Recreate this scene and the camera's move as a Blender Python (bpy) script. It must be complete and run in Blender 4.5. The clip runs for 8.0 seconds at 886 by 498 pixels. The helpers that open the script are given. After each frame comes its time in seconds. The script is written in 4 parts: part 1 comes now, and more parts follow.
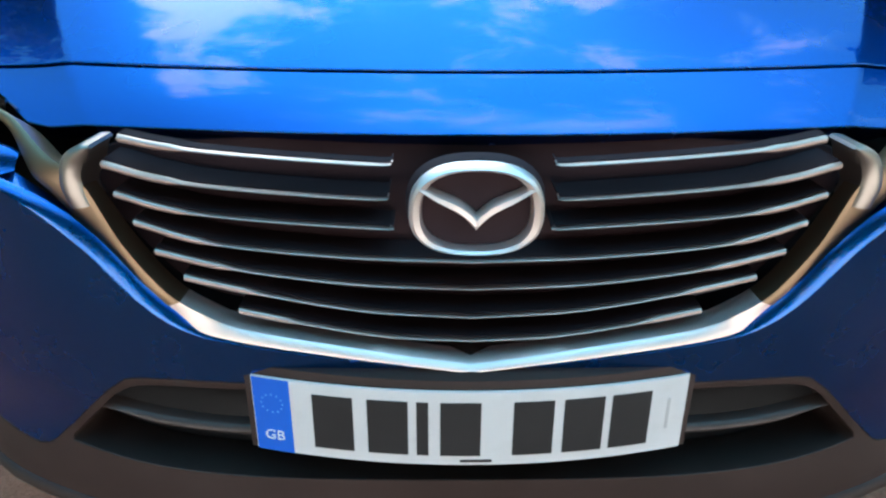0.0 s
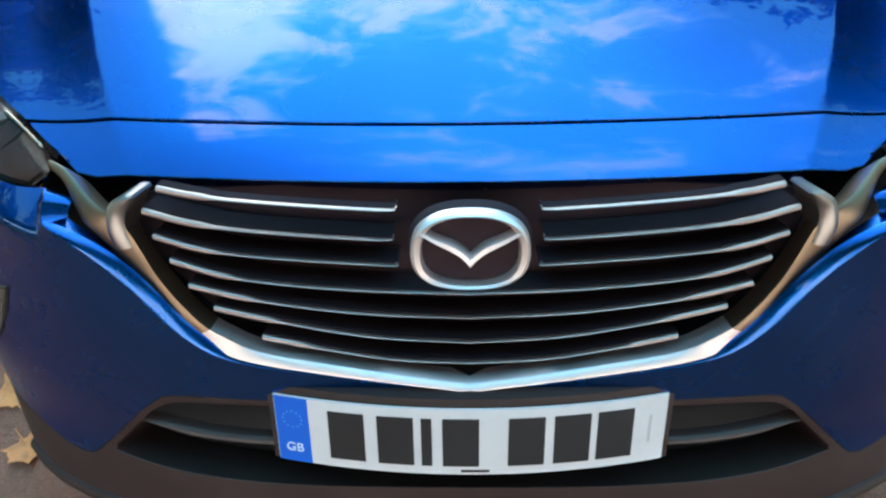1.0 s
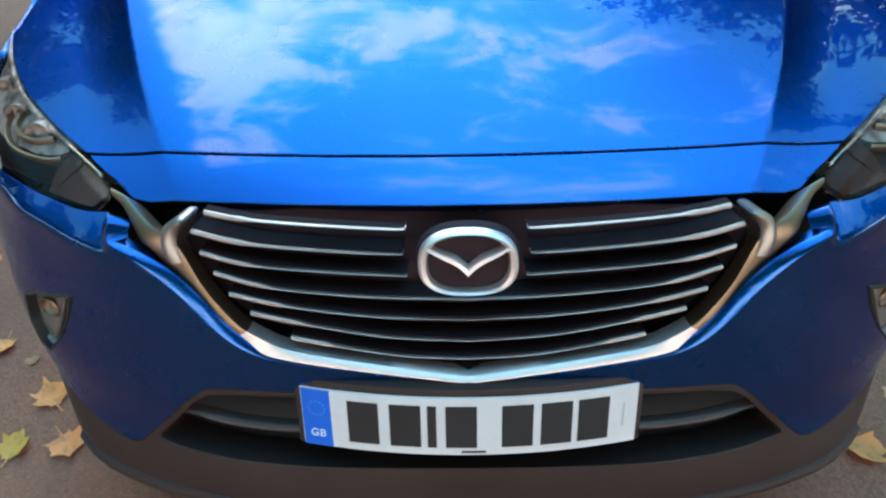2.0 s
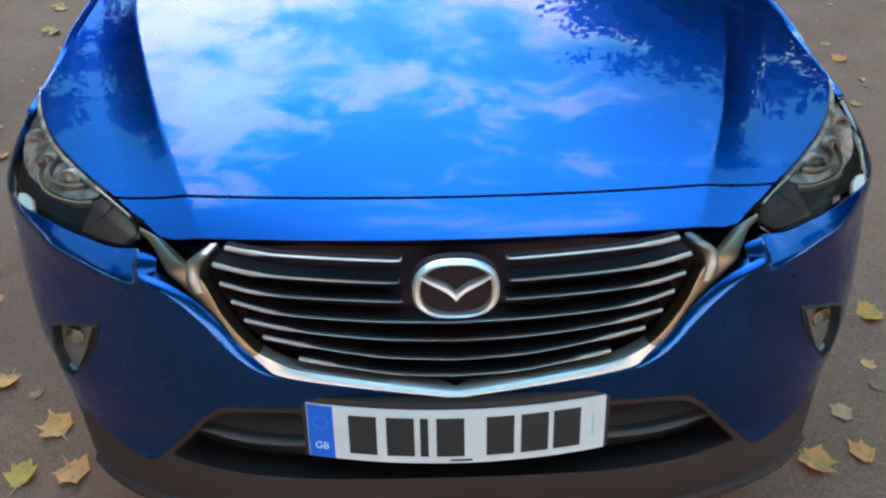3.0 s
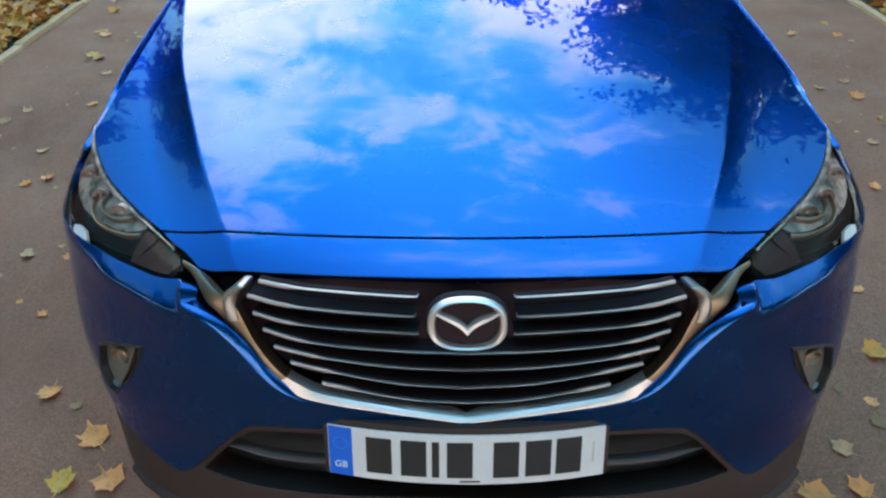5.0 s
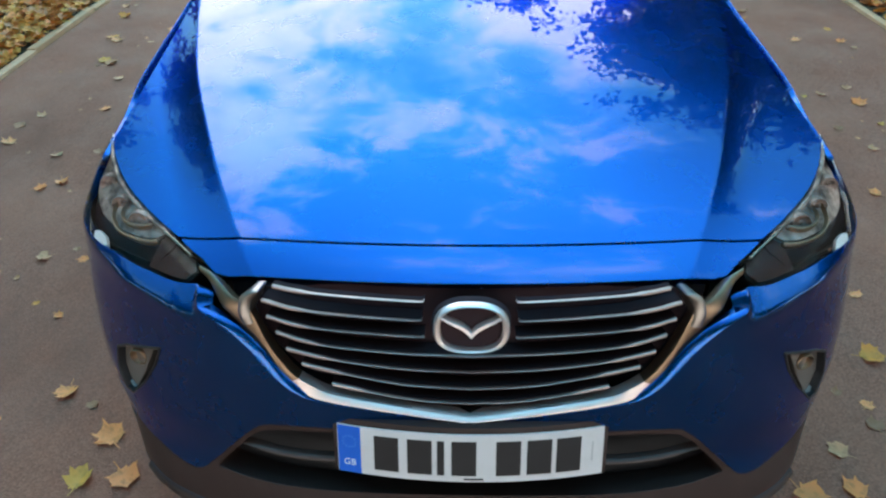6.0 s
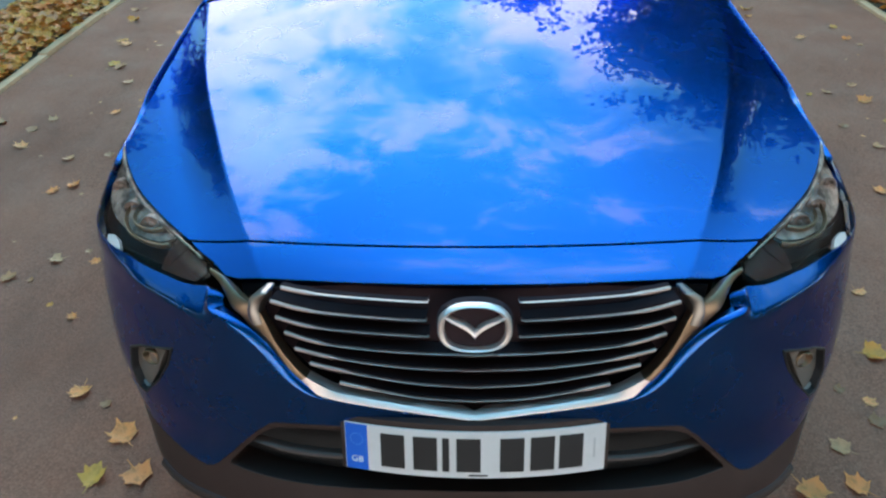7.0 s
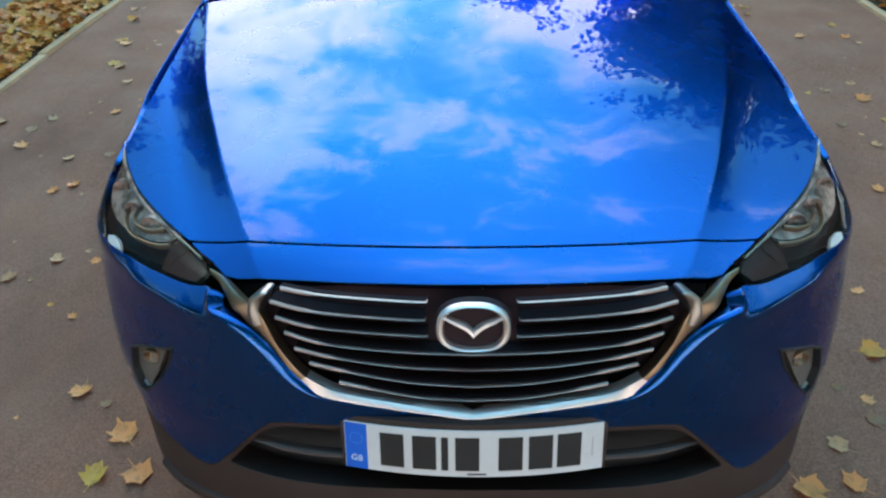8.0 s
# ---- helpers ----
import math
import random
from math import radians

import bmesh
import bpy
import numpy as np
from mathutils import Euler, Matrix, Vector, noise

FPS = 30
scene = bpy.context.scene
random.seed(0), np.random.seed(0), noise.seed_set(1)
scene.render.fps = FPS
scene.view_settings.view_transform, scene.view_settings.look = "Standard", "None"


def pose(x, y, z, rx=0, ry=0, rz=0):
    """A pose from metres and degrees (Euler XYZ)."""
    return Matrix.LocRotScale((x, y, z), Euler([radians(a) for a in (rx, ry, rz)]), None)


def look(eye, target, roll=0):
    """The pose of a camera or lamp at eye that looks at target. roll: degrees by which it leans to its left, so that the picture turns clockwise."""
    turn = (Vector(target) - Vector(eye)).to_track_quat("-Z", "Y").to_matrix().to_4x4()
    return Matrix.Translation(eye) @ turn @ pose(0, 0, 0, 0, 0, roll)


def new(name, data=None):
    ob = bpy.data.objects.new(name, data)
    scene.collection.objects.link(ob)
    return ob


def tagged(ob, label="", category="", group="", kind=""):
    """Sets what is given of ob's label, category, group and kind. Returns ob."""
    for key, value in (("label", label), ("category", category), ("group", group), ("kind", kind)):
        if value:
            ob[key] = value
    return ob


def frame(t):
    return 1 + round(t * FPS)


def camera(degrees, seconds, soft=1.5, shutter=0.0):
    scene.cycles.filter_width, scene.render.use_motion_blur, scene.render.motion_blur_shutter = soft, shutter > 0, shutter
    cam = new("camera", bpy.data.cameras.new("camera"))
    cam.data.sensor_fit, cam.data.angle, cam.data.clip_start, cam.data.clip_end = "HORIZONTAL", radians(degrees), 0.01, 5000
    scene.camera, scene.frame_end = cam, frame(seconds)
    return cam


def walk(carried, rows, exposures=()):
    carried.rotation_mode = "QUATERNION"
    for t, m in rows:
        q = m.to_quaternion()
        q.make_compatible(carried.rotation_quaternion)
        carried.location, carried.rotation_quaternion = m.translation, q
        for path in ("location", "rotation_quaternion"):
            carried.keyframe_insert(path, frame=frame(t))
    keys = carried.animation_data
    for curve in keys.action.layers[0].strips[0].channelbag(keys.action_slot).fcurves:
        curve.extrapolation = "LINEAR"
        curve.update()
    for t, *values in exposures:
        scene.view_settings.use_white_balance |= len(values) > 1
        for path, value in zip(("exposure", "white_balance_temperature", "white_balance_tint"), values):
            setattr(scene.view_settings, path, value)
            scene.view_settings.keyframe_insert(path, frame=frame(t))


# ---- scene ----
cam = camera(64.2, 8.0, soft=2.3)
PATH = [
    (0, (-0.041, -0.531, 1.198), (-0.021, 0.978, -0.114), 0.5),
    (0.5, (-0.029, -0.542, 1.243), (-0.053, 0.963, -0.074), -0.6),
    (1, (-0.014, -0.575, 1.289), (-0.057, 0.936, -0.021), -1.4),
    (1.5, (-0.008, -0.622, 1.344), (-0.071, 0.884, 0.03), -2.1),
    (3, (-0.038, -0.816, 1.479), (-0.004, 0.781, 0.276), -0.6),
    (3.5, (-0.035, -0.844, 1.504), (-0.065, 0.777, 0.333), -1.5),
    (4, (-0.023, -0.854, 1.53), (-0.061, 0.775, 0.371), -1.1),
    (5.5, (-0.023, -0.9, 1.589), (-0.054, 0.728, 0.428), -0.4),
    (6, (-0.022, -0.92, 1.61), (-0.069, 0.711, 0.453), -0.7),
    (6.5, (-0.018, -0.934, 1.623), (-0.083, 0.696, 0.466), -1.2),
    (7, (-0.013, -0.942, 1.632), (-0.083, 0.686, 0.473), -1.5),
    (7.5, (-0.012, -0.947, 1.637), (-0.085, 0.679, 0.475), -1.6),
    (8, (-0.01, -0.946, 1.64), (-0.08, 0.68, 0.476), -1.6),
]
walk(cam, [(t, look(eye, target, roll)) for t, eye, target, roll in PATH], exposures=[(0, -0.04), (1.5, -0.04), (3.0, -0.26), (4.0, -0.36), (8, -0.44)])

from mathutils.geometry import delaunay_2d_cdt as delaunay

# ---- world, sun ----
SUN_EL, SUN_AZ = 27.0, -16.0   # degrees up, degrees from +y towards +x
CLOUD_BASE, CLOUD_GLOW, CLOUD_SEED = 4.7, 3.6, 12.3

world = bpy.data.worlds.new("sky")
scene.world = world
world.use_nodes = True
wt = world.node_tree
wt.nodes.clear()


def wn(kind):
    return wt.nodes.new(kind)


def wmath(op, a, b=None):
    n = wn("ShaderNodeMath")
    n.operation = op
    for i, v in enumerate((a, b)):
        if v is None:
            continue
        if isinstance(v, (int, float)):
            n.inputs[i].default_value = v
        else:
            wt.links.new(v, n.inputs[i])
    return n.outputs[0]


sky = wn("ShaderNodeTexSky")
sky.sky_type, sky.sun_disc, sky.sun_elevation, sky.sun_rotation = "NISHITA", False, radians(SUN_EL), radians(SUN_AZ)
sky.ozone_density, sky.dust_density, sky.air_density = 1.2, 0.0, 1.0
coord = wn("ShaderNodeTexCoord")
split = wn("ShaderNodeSeparateXYZ")
wt.links.new(coord.outputs["Generated"], split.inputs[0])
# clouds lie on a flat layer overhead
height = wmath("ADD", wmath("MAXIMUM", split.outputs[2], 0.0), 0.16)
flat = wn("ShaderNodeCombineXYZ")
wt.links.new(wmath("ADD", wmath("DIVIDE", split.outputs[0], height), 0.10), flat.inputs[0])
wt.links.new(wmath("ADD", wmath("DIVIDE", split.outputs[1], height), 0.22), flat.inputs[1])
flat.inputs[2].default_value = CLOUD_SEED
big = wn("ShaderNodeTexNoise")
big.inputs["Scale"].default_value = 1.7
big.inputs["Detail"].default_value = 12.0
big.inputs["Roughness"].default_value = 0.60
big.inputs["Distortion"].default_value = 0.35
wt.links.new(flat.outputs[0], big.inputs["Vector"])
puffs = wn("ShaderNodeTexNoise")
puffs.inputs["Scale"].default_value = 5.0
puffs.inputs["Detail"].default_value = 10.0
puffs.inputs["Roughness"].default_value = 0.62
puffs.inputs["Distortion"].default_value = 0.5
wt.links.new(flat.outputs[0], puffs.inputs["Vector"])


def wrange(value, a, b, lo, hi, smooth=True):
    n = wn("ShaderNodeMapRange")
    n.interpolation_type = "SMOOTHSTEP" if smooth else "LINEAR"
    for k, v in enumerate((a, b, lo, hi)):
        n.inputs[k + 1].default_value = v
    wt.links.new(value, n.inputs[0])
    return n.outputs[0]


# a bank of cloud low over the trees ahead, a thin veil above it, clear blue overhead; loose heaps towards -x and behind
ahead = wrange(split.outputs[1], -0.1, 0.3, 0.0, 1.0)
bank = wmath("ADD", wrange(split.outputs[2], 0.48, 0.62, 0.30, 0.15), wrange(split.outputs[2], 0.69, 0.80, 0.0, -0.20))
heaps = wmath("ADD", wmath("MULTIPLY", wrange(split.outputs[0], -0.32, -0.20, 0.18, 0.0), wmath("MULTIPLY", wrange(split.outputs[2], 0.64, 0.72, 0.2, 1.0), wrange(split.outputs[2], 0.84, 0.92, 1.0, 0.0))), wrange(split.outputs[0], -0.47, -0.41, -0.55, 0.0))
side_clear = wrange(split.outputs[0], 0.20, 0.42, 0.0, -0.10)
aloft = wmath("ADD", wmath("ADD", bank, heaps), side_clear)
thick = wmath("ADD", big.outputs["Fac"], wmath("MULTIPLY", wmath("SUBTRACT", puffs.outputs["Fac"], 0.5), 0.75))
wisps = wmath("MULTIPLY", wmath("SUBTRACT", puffs.outputs["Fac"], 0.5), wrange(split.outputs[2], 0.62, 0.74, 0.0, 0.95))
thick = wmath("ADD", thick, wmath("MULTIPLY", ahead, wmath("ADD", aloft, wisps)))
# unseen cloud added behind the camera, to warm the light on ground and plate
thick = wmath("ADD", thick, wrange(split.outputs[1], -0.80, -0.35, 0.45, 0.0))
cover_out = wrange(thick, 0.46, 0.88, 0.0, 1.0)
# thin veils let the blue through, thick heaps are bright
veil = wmath("POWER", cover_out, 1.15)
# the blue is deeper towards -x, away from the sun
depth = wmath("ADD", 0.42, wmath("MULTIPLY", wmath("MINIMUM", wmath("MAXIMUM", wmath("MULTIPLY", wmath("ADD", split.outputs[0], 0.48), 2.6), 0.0), 1.0), 0.53))
depth = wmath("MULTIPLY", depth, wmath("ADD", 0.96, wmath("MULTIPLY", wmath("MAXIMUM", wmath("SUBTRACT", split.outputs[2], 0.62), 0.0), 2.0)))
depth = wmath("MULTIPLY", depth, wmath("SUBTRACT", 1.0, wmath("MULTIPLY", wrange(split.outputs[0], 0.05, 0.38, 0.0, 0.38), wrange(split.outputs[2], 0.70, 0.90, 1.0, 0.0))))
mixed = wn("ShaderNodeMix")
mixed.data_type = "RGBA"
# clouds shine most towards the sun behind them
toward = wn("ShaderNodeVectorMath")
toward.operation = "DOT_PRODUCT"
wt.links.new(coord.outputs["Generated"], toward.inputs[0])
toward.inputs[1].default_value = (math.sin(radians(SUN_AZ)) * math.cos(radians(SUN_EL)), math.cos(radians(SUN_AZ)) * math.cos(radians(SUN_EL)), math.sin(radians(SUN_EL)))
near_sun = wmath("POWER", wmath("MAXIMUM", toward.outputs["Value"], 0.0), 7.0)
glow = wmath("ADD", CLOUD_BASE, wmath("MULTIPLY", near_sun, CLOUD_GLOW))
cloud = wn("ShaderNodeVectorMath")
cloud.operation = "SCALE"
hue = wn("ShaderNodeCombineXYZ")
# thin edges let the blue through, thick heaps are warm white
for k, (thin, full, lit) in enumerate(((0.45, 0.97, 1.08), (1.0, 1.0, 1.0), (1.06, 0.97, 0.96))):
    tone = wmath("MULTIPLY", wrange(cover_out, 0.1, 0.85, thin, full), wrange(split.outputs[1], -0.45, 0.15, lit, 1.0))
    wt.links.new(tone, hue.inputs[k])
wt.links.new(hue.outputs[0], cloud.inputs[0])
wt.links.new(glow, cloud.inputs["Scale"])
scaled = wn("ShaderNodeVectorMath")
scaled.operation = "MULTIPLY"
wt.links.new(sky.outputs[0], scaled.inputs[0])
# deep azure overhead, paler and neutral low down
low_sky = wmath("MAXIMUM", wmath("SUBTRACT", 1.0, wmath("MULTIPLY", split.outputs[2], 2.0)), 0.0)
tint = wn("ShaderNodeCombineXYZ")
for k, (base, change) in enumerate(((0.50, 0.42), (1.30, -0.35), (1.18, -0.15))):
    wt.links.new(wmath("ADD", base, wmath("MULTIPLY", low_sky, change)), tint.inputs[k])
wt.links.new(tint.outputs[0], scaled.inputs[1])
dimmed = wn("ShaderNodeVectorMath")
dimmed.operation = "SCALE"
wt.links.new(scaled.outputs[0], dimmed.inputs[0])
wt.links.new(depth, dimmed.inputs["Scale"])
wt.links.new(dimmed.outputs[0], mixed.inputs["A"])
wt.links.new(cloud.outputs[0], mixed.inputs["B"])
wt.links.new(veil, mixed.inputs["Factor"])
back = wn("ShaderNodeBackground")
wt.links.new(mixed.outputs["Result"], back.inputs["Color"])
out = wn("ShaderNodeOutputWorld")
wt.links.new(back.outputs[0], out.inputs["Surface"])

sun_lamp = bpy.data.lights.new("sun", "SUN")
sun_lamp.energy, sun_lamp.angle, sun_lamp.color = 0.03, radians(40), (1.0, 0.85, 0.70)
sun = new("sun", sun_lamp)
sun.matrix_world = look((0, 0, 30), (-30 * math.sin(radians(SUN_AZ)), -30 * math.cos(radians(SUN_AZ)), 30 - 30 * math.tan(radians(SUN_EL))))

# ---- materials ----


class Nodes:
    """A small wrapper to wire one material."""

    def __init__(self, name, base=(0.5, 0.5, 0.5), rough=0.5, metal=0.0, **sockets):
        self.mat = bpy.data.materials.new(name)
        self.mat.use_nodes = True
        self.tree = self.mat.node_tree
        self.bsdf = self.tree.nodes["Principled BSDF"]
        self.set("Base Color", (*base, 1)), self.set("Roughness", rough), self.set("Metallic", metal)
        for k, v in sockets.items():
            self.set(k.replace("_", " "), v)

    def set(self, socket, value):
        self.bsdf.inputs[socket].default_value = value

    def node(self, kind, operation="", blend="", feature=""):
        n = self.tree.nodes.new(kind)
        if operation:
            n.operation = operation
        if blend:
            n.data_type, n.blend_type = "RGBA", blend
        if feature:
            n.feature = feature
        return n

    def link(self, a, b):
        self.tree.links.new(a, b)

    def coords(self, stretch=(1, 1, 1), space="Object"):
        c, m = self.node("ShaderNodeTexCoord"), self.node("ShaderNodeMapping")
        m.inputs["Scale"].default_value = stretch
        self.link(c.outputs[space], m.inputs["Vector"])
        return m.outputs[0]

    def noise(self, scale, detail=4.0, rough=0.55, stretch=(1, 1, 1)):
        n = self.node("ShaderNodeTexNoise")
        n.inputs["Scale"].default_value, n.inputs["Detail"].default_value, n.inputs["Roughness"].default_value = scale, detail, rough
        self.link(self.coords(stretch), n.inputs["Vector"])
        return n.outputs["Fac"]

    def voronoi(self, scale, feature="F1"):
        n = self.node("ShaderNodeTexVoronoi", feature=feature)
        n.inputs["Scale"].default_value = scale
        self.link(self.coords(), n.inputs["Vector"])
        return n

    def ramp(self, fac, *stops):
        r = self.node("ShaderNodeValToRGB")
        e = r.color_ramp.elements
        while len(e) < len(stops):
            e.new(0.5)
        for el, (p, c) in zip(e, stops):
            el.position, el.color = p, (*c, 1) if len(c) == 3 else c
        self.link(fac, r.inputs[0])
        return r.outputs[0]

    def range(self, fac, a, b, lo, hi):
        r = self.node("ShaderNodeMapRange")
        for i, v in enumerate((a, b, lo, hi)):
            r.inputs[i + 1].default_value = v
        self.link(fac, r.inputs[0])
        return r.outputs[0]

    def mix(self, fac, a, b, how="MIX"):
        m = self.node("ShaderNodeMix", blend=how)
        for key, v in (("Factor", fac), ("A", a), ("B", b)):
            if isinstance(v, (int, float)):
                m.inputs[key].default_value = v
            elif isinstance(v, tuple):
                m.inputs[key].default_value = (*v, 1)
            else:
                self.link(v, m.inputs[key])
        return m.outputs["Result"]

    def bump(self, fac, strength=0.2, distance=0.01, normal=None):
        b = self.node("ShaderNodeBump")
        b.inputs["Strength"].default_value, b.inputs["Distance"].default_value = strength, distance
        self.link(fac, b.inputs["Height"])
        if normal is not None:
            self.link(normal, b.inputs["Normal"])
        self.link(b.outputs[0], self.bsdf.inputs["Normal"])
        return b.outputs[0]

    def to(self, value, socket):
        self.link(value, self.bsdf.inputs[socket])
        return self


def paint_material():
    m = Nodes("blue_metallic_paint", (0.0, 0.15, 0.75), 0.30, 1.0, Coat_Weight=1.0, Coat_Roughness=0.012, Coat_IOR=1.42, Specular_Tint=(0.0, 0.27, 0.72, 1))
    flakes = m.voronoi(900.0)
    m.to(m.mix(m.range(flakes.outputs["Color"], 0, 1, 0, 1), (0.0, 0.070, 0.31), (0.0, 0.088, 0.36)), "Base Color")
    m.to(m.range(m.noise(9, 6), 0.3, 0.75, 0.24, 0.30), "Roughness")
    m.to(m.range(m.noise(14, 5), 0.35, 0.75, 0.008, 0.03), "Coat Roughness")
    return m.mat


def chrome_material():
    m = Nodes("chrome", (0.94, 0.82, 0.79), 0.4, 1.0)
    m.to(m.range(m.noise(40, 5), 0.3, 0.8, 0.46, 0.58), "Roughness")
    return m.mat


def satin_material():
    m = Nodes("satin_silver", (0.52, 0.385, 0.345), 0.5, 0.9)
    m.to(m.range(m.noise(60, 4), 0.3, 0.8, 0.36, 0.55), "Roughness")
    return m.mat


def plastic_material(name, base, rough, grain=0.15):
    m = Nodes(name, base, rough)
    dust = m.range(m.noise(5, 6), 0.4, 0.75, 0.0, 0.25)
    m.to(m.mix(dust, base, tuple(min(1, c * 2.2 + 0.02) for c in base)), "Base Color")
    m.bump(m.noise(900, 2), grain, 0.0006)
    return m.mat


def glass_material(name, tint=(1, 1, 1), rough=0.0, ior=1.45):
    return Nodes(name, tint, rough, Transmission_Weight=1.0, IOR=ior).mat


def reflector_material():
    """Brownish silvered plastic with facets and smoky streaks."""
    m = Nodes("lamp_reflector", (0.29, 0.205, 0.165), 0.42, 0.45)
    streak = m.range(m.noise(38, 5, 0.6, (1, 0.4, 1.6)), 0.38, 0.62, 0, 1)
    m.to(m.mix(streak, (0.10, 0.064, 0.052), (0.46, 0.32, 0.27)), "Base Color")
    m.bump(m.noise(55, 3), 0.4, 0.004)
    return m.mat


def plate_material():
    m = Nodes("plate_white", (0.74, 0.73, 0.74), 0.35, Coat_Weight=0.4, Coat_Roughness=0.1)
    m.to(m.mix(m.range(m.noise(35, 6), 0.5, 0.8, 0.0, 0.25), (0.70, 0.68, 0.69), (0.50, 0.46, 0.44)), "Base Color")
    return m.mat


def asphalt_material():
    m = Nodes("asphalt", (0.1, 0.1, 0.1), 0.85, Specular_IOR_Level=0.25)
    grit = m.voronoi(170.0)
    grain = m.range(grit.outputs["Color"], 0, 1, 0, 1)
    tone = m.mix(grain, (0.152, 0.0625, 0.0390), (0.345, 0.1395, 0.0885))
    stains = m.range(m.noise(1.1, 8, 0.62), 0.35, 0.7, 0.0, 1.0)
    tone = m.mix(stains, tone, m.mix(0.6, tone, (0.336, 0.1385, 0.0862)), "MIX")
    damp = m.range(m.noise(0.7, 7, 0.6, (1, 0.45, 1)), 0.50, 0.66, 0.0, 0.65)
    tone = m.mix(damp, tone, (0.133, 0.0550, 0.0355))
    m.to(tone, "Base Color")
    m.to(m.range(m.noise(3, 6), 0.3, 0.7, 0.6, 0.95), "Roughness")
    first = m.bump(m.noise(190, 3), 0.7, 0.004)
    m.bump(grit.outputs["Distance"], 0.5, 0.003, first)
    return m.mat


def stone_material():
    m = Nodes("kerb_stone", (0.4, 0.35, 0.3), 0.85)
    r = m.node("ShaderNodeObjectInfo").outputs["Random"]
    tone = m.mix(r, (0.52, 0.285, 0.145), (0.62, 0.36, 0.20))
    m.to(m.mix(m.range(m.noise(9, 8, 0.65), 0.4, 0.7, 0, 0.4), tone, (0.22, 0.16, 0.11)), "Base Color")
    m.bump(m.noise(120, 5), 0.5, 0.004)
    return m.mat


def soil_material():
    m = Nodes("verge_soil", (0.1, 0.08, 0.05), 0.95)
    m.to(m.mix(m.range(m.noise(2.5, 8, 0.6), 0.4, 0.62, 0, 1), (0.055, 0.040, 0.026), (0.13, 0.085, 0.04)), "Base Color")
    m.bump(m.noise(60, 6), 0.8, 0.02)
    return m.mat


def grass_material():
    m = Nodes("grass", (0.05, 0.08, 0.02), 0.9)
    m.to(m.mix(m.range(m.noise(1.4, 8, 0.6), 0.4, 0.62, 0, 1), (0.045, 0.060, 0.018), (0.10, 0.095, 0.03)), "Base Color")
    m.bump(m.noise(90, 5), 0.9, 0.03)
    return m.mat


def path_material():
    m = Nodes("path_asphalt", (0.12, 0.115, 0.105), 0.9)
    m.to(m.mix(m.range(m.noise(4, 8, 0.6), 0.4, 0.62, 0, 1), (0.10, 0.095, 0.088), (0.16, 0.145, 0.12)), "Base Color")
    m.bump(m.noise(150, 4), 0.6, 0.004)
    return m.mat


def leaf_material(name, a, b, c):
    """Dry leaf: the colour varies from leaf to leaf and from vein to rim."""
    m = Nodes(name, a, 0.6, Subsurface_Weight=0.0)
    r = m.node("ShaderNodeObjectInfo").outputs["Random"]
    isle = m.node("ShaderNodeNewGeometry").outputs["Random Per Island"]
    both = m.node("ShaderNodeMath", operation="FRACT")
    add = m.node("ShaderNodeMath", operation="ADD")
    m.link(r, add.inputs[0]), m.link(isle, add.inputs[1]), m.link(add.outputs[0], both.inputs[0])
    tone = m.ramp(both.outputs[0], (0.0, a), (0.5, b), (1.0, c))
    m.to(m.mix(m.range(m.noise(45, 5), 0.5, 0.75, 0, 0.6), tone, (0.16, 0.075, 0.02)), "Base Color")
    m.bump(m.noise(120, 3), 0.3, 0.002)
    return m.mat


def foliage_material():
    m = Nodes("tree_leaves", (0.06, 0.08, 0.02), 0.6)
    isle = m.node("ShaderNodeNewGeometry").outputs["Random Per Island"]
    m.to(m.ramp(isle, (0.0, (0.030, 0.045, 0.020)), (0.5, (0.055, 0.060, 0.024)), (1.0, (0.11, 0.075, 0.028))), "Base Color")
    # light passes through the thin leaves
    thin, both = m.node("ShaderNodeBsdfTranslucent"), m.node("ShaderNodeMixShader")
    thin.inputs["Color"].default_value = (0.30, 0.30, 0.12, 1)
    both.inputs["Fac"].default_value = 0.15
    m.link(m.bsdf.outputs[0], both.inputs[1]), m.link(thin.outputs[0], both.inputs[2])
    m.link(both.outputs[0], m.tree.nodes["Material Output"].inputs["Surface"])
    return m.mat


def bark_material():
    m = Nodes("bark", (0.09, 0.07, 0.05), 0.95)
    m.to(m.mix(m.noise(7, 6, 0.6, (1, 1, 0.2)), (0.045, 0.036, 0.028), (0.15, 0.12, 0.09)), "Base Color")
    m.bump(m.noise(22, 6, 0.6, (1, 1, 0.15)), 0.9, 0.03)
    return m.mat


PAINT, CHROME, SATIN = paint_material(), chrome_material(), satin_material()
CLAD = plastic_material("black_cladding", (0.036, 0.0205, 0.0185), 0.5)
CLAD.node_tree.nodes["Principled BSDF"].inputs["Specular IOR Level"].default_value = 0.3
TRIM = plastic_material("grey_trim", (0.050, 0.036, 0.034), 0.4)
DARK = plastic_material("dark_plastic", (0.030, 0.0175, 0.0215), 0.75)
DARK.node_tree.nodes["Principled BSDF"].inputs["Specular IOR Level"].default_value = 0.12
GRILLE_DARK = plastic_material("dark_grille_plastic", (0.030, 0.0165, 0.0190), 0.9)
GRILLE_DARK.node_tree.nodes["Principled BSDF"].inputs["Specular IOR Level"].default_value = 0.1
RUBBER = plastic_material("tyre_rubber", (0.016, 0.016, 0.017), 0.75)
CLEAR, TINTED = glass_material("lamp_glass", (1.0, 0.93, 0.87), ior=1.14), glass_material("window_glass", (0.25, 0.28, 0.27))
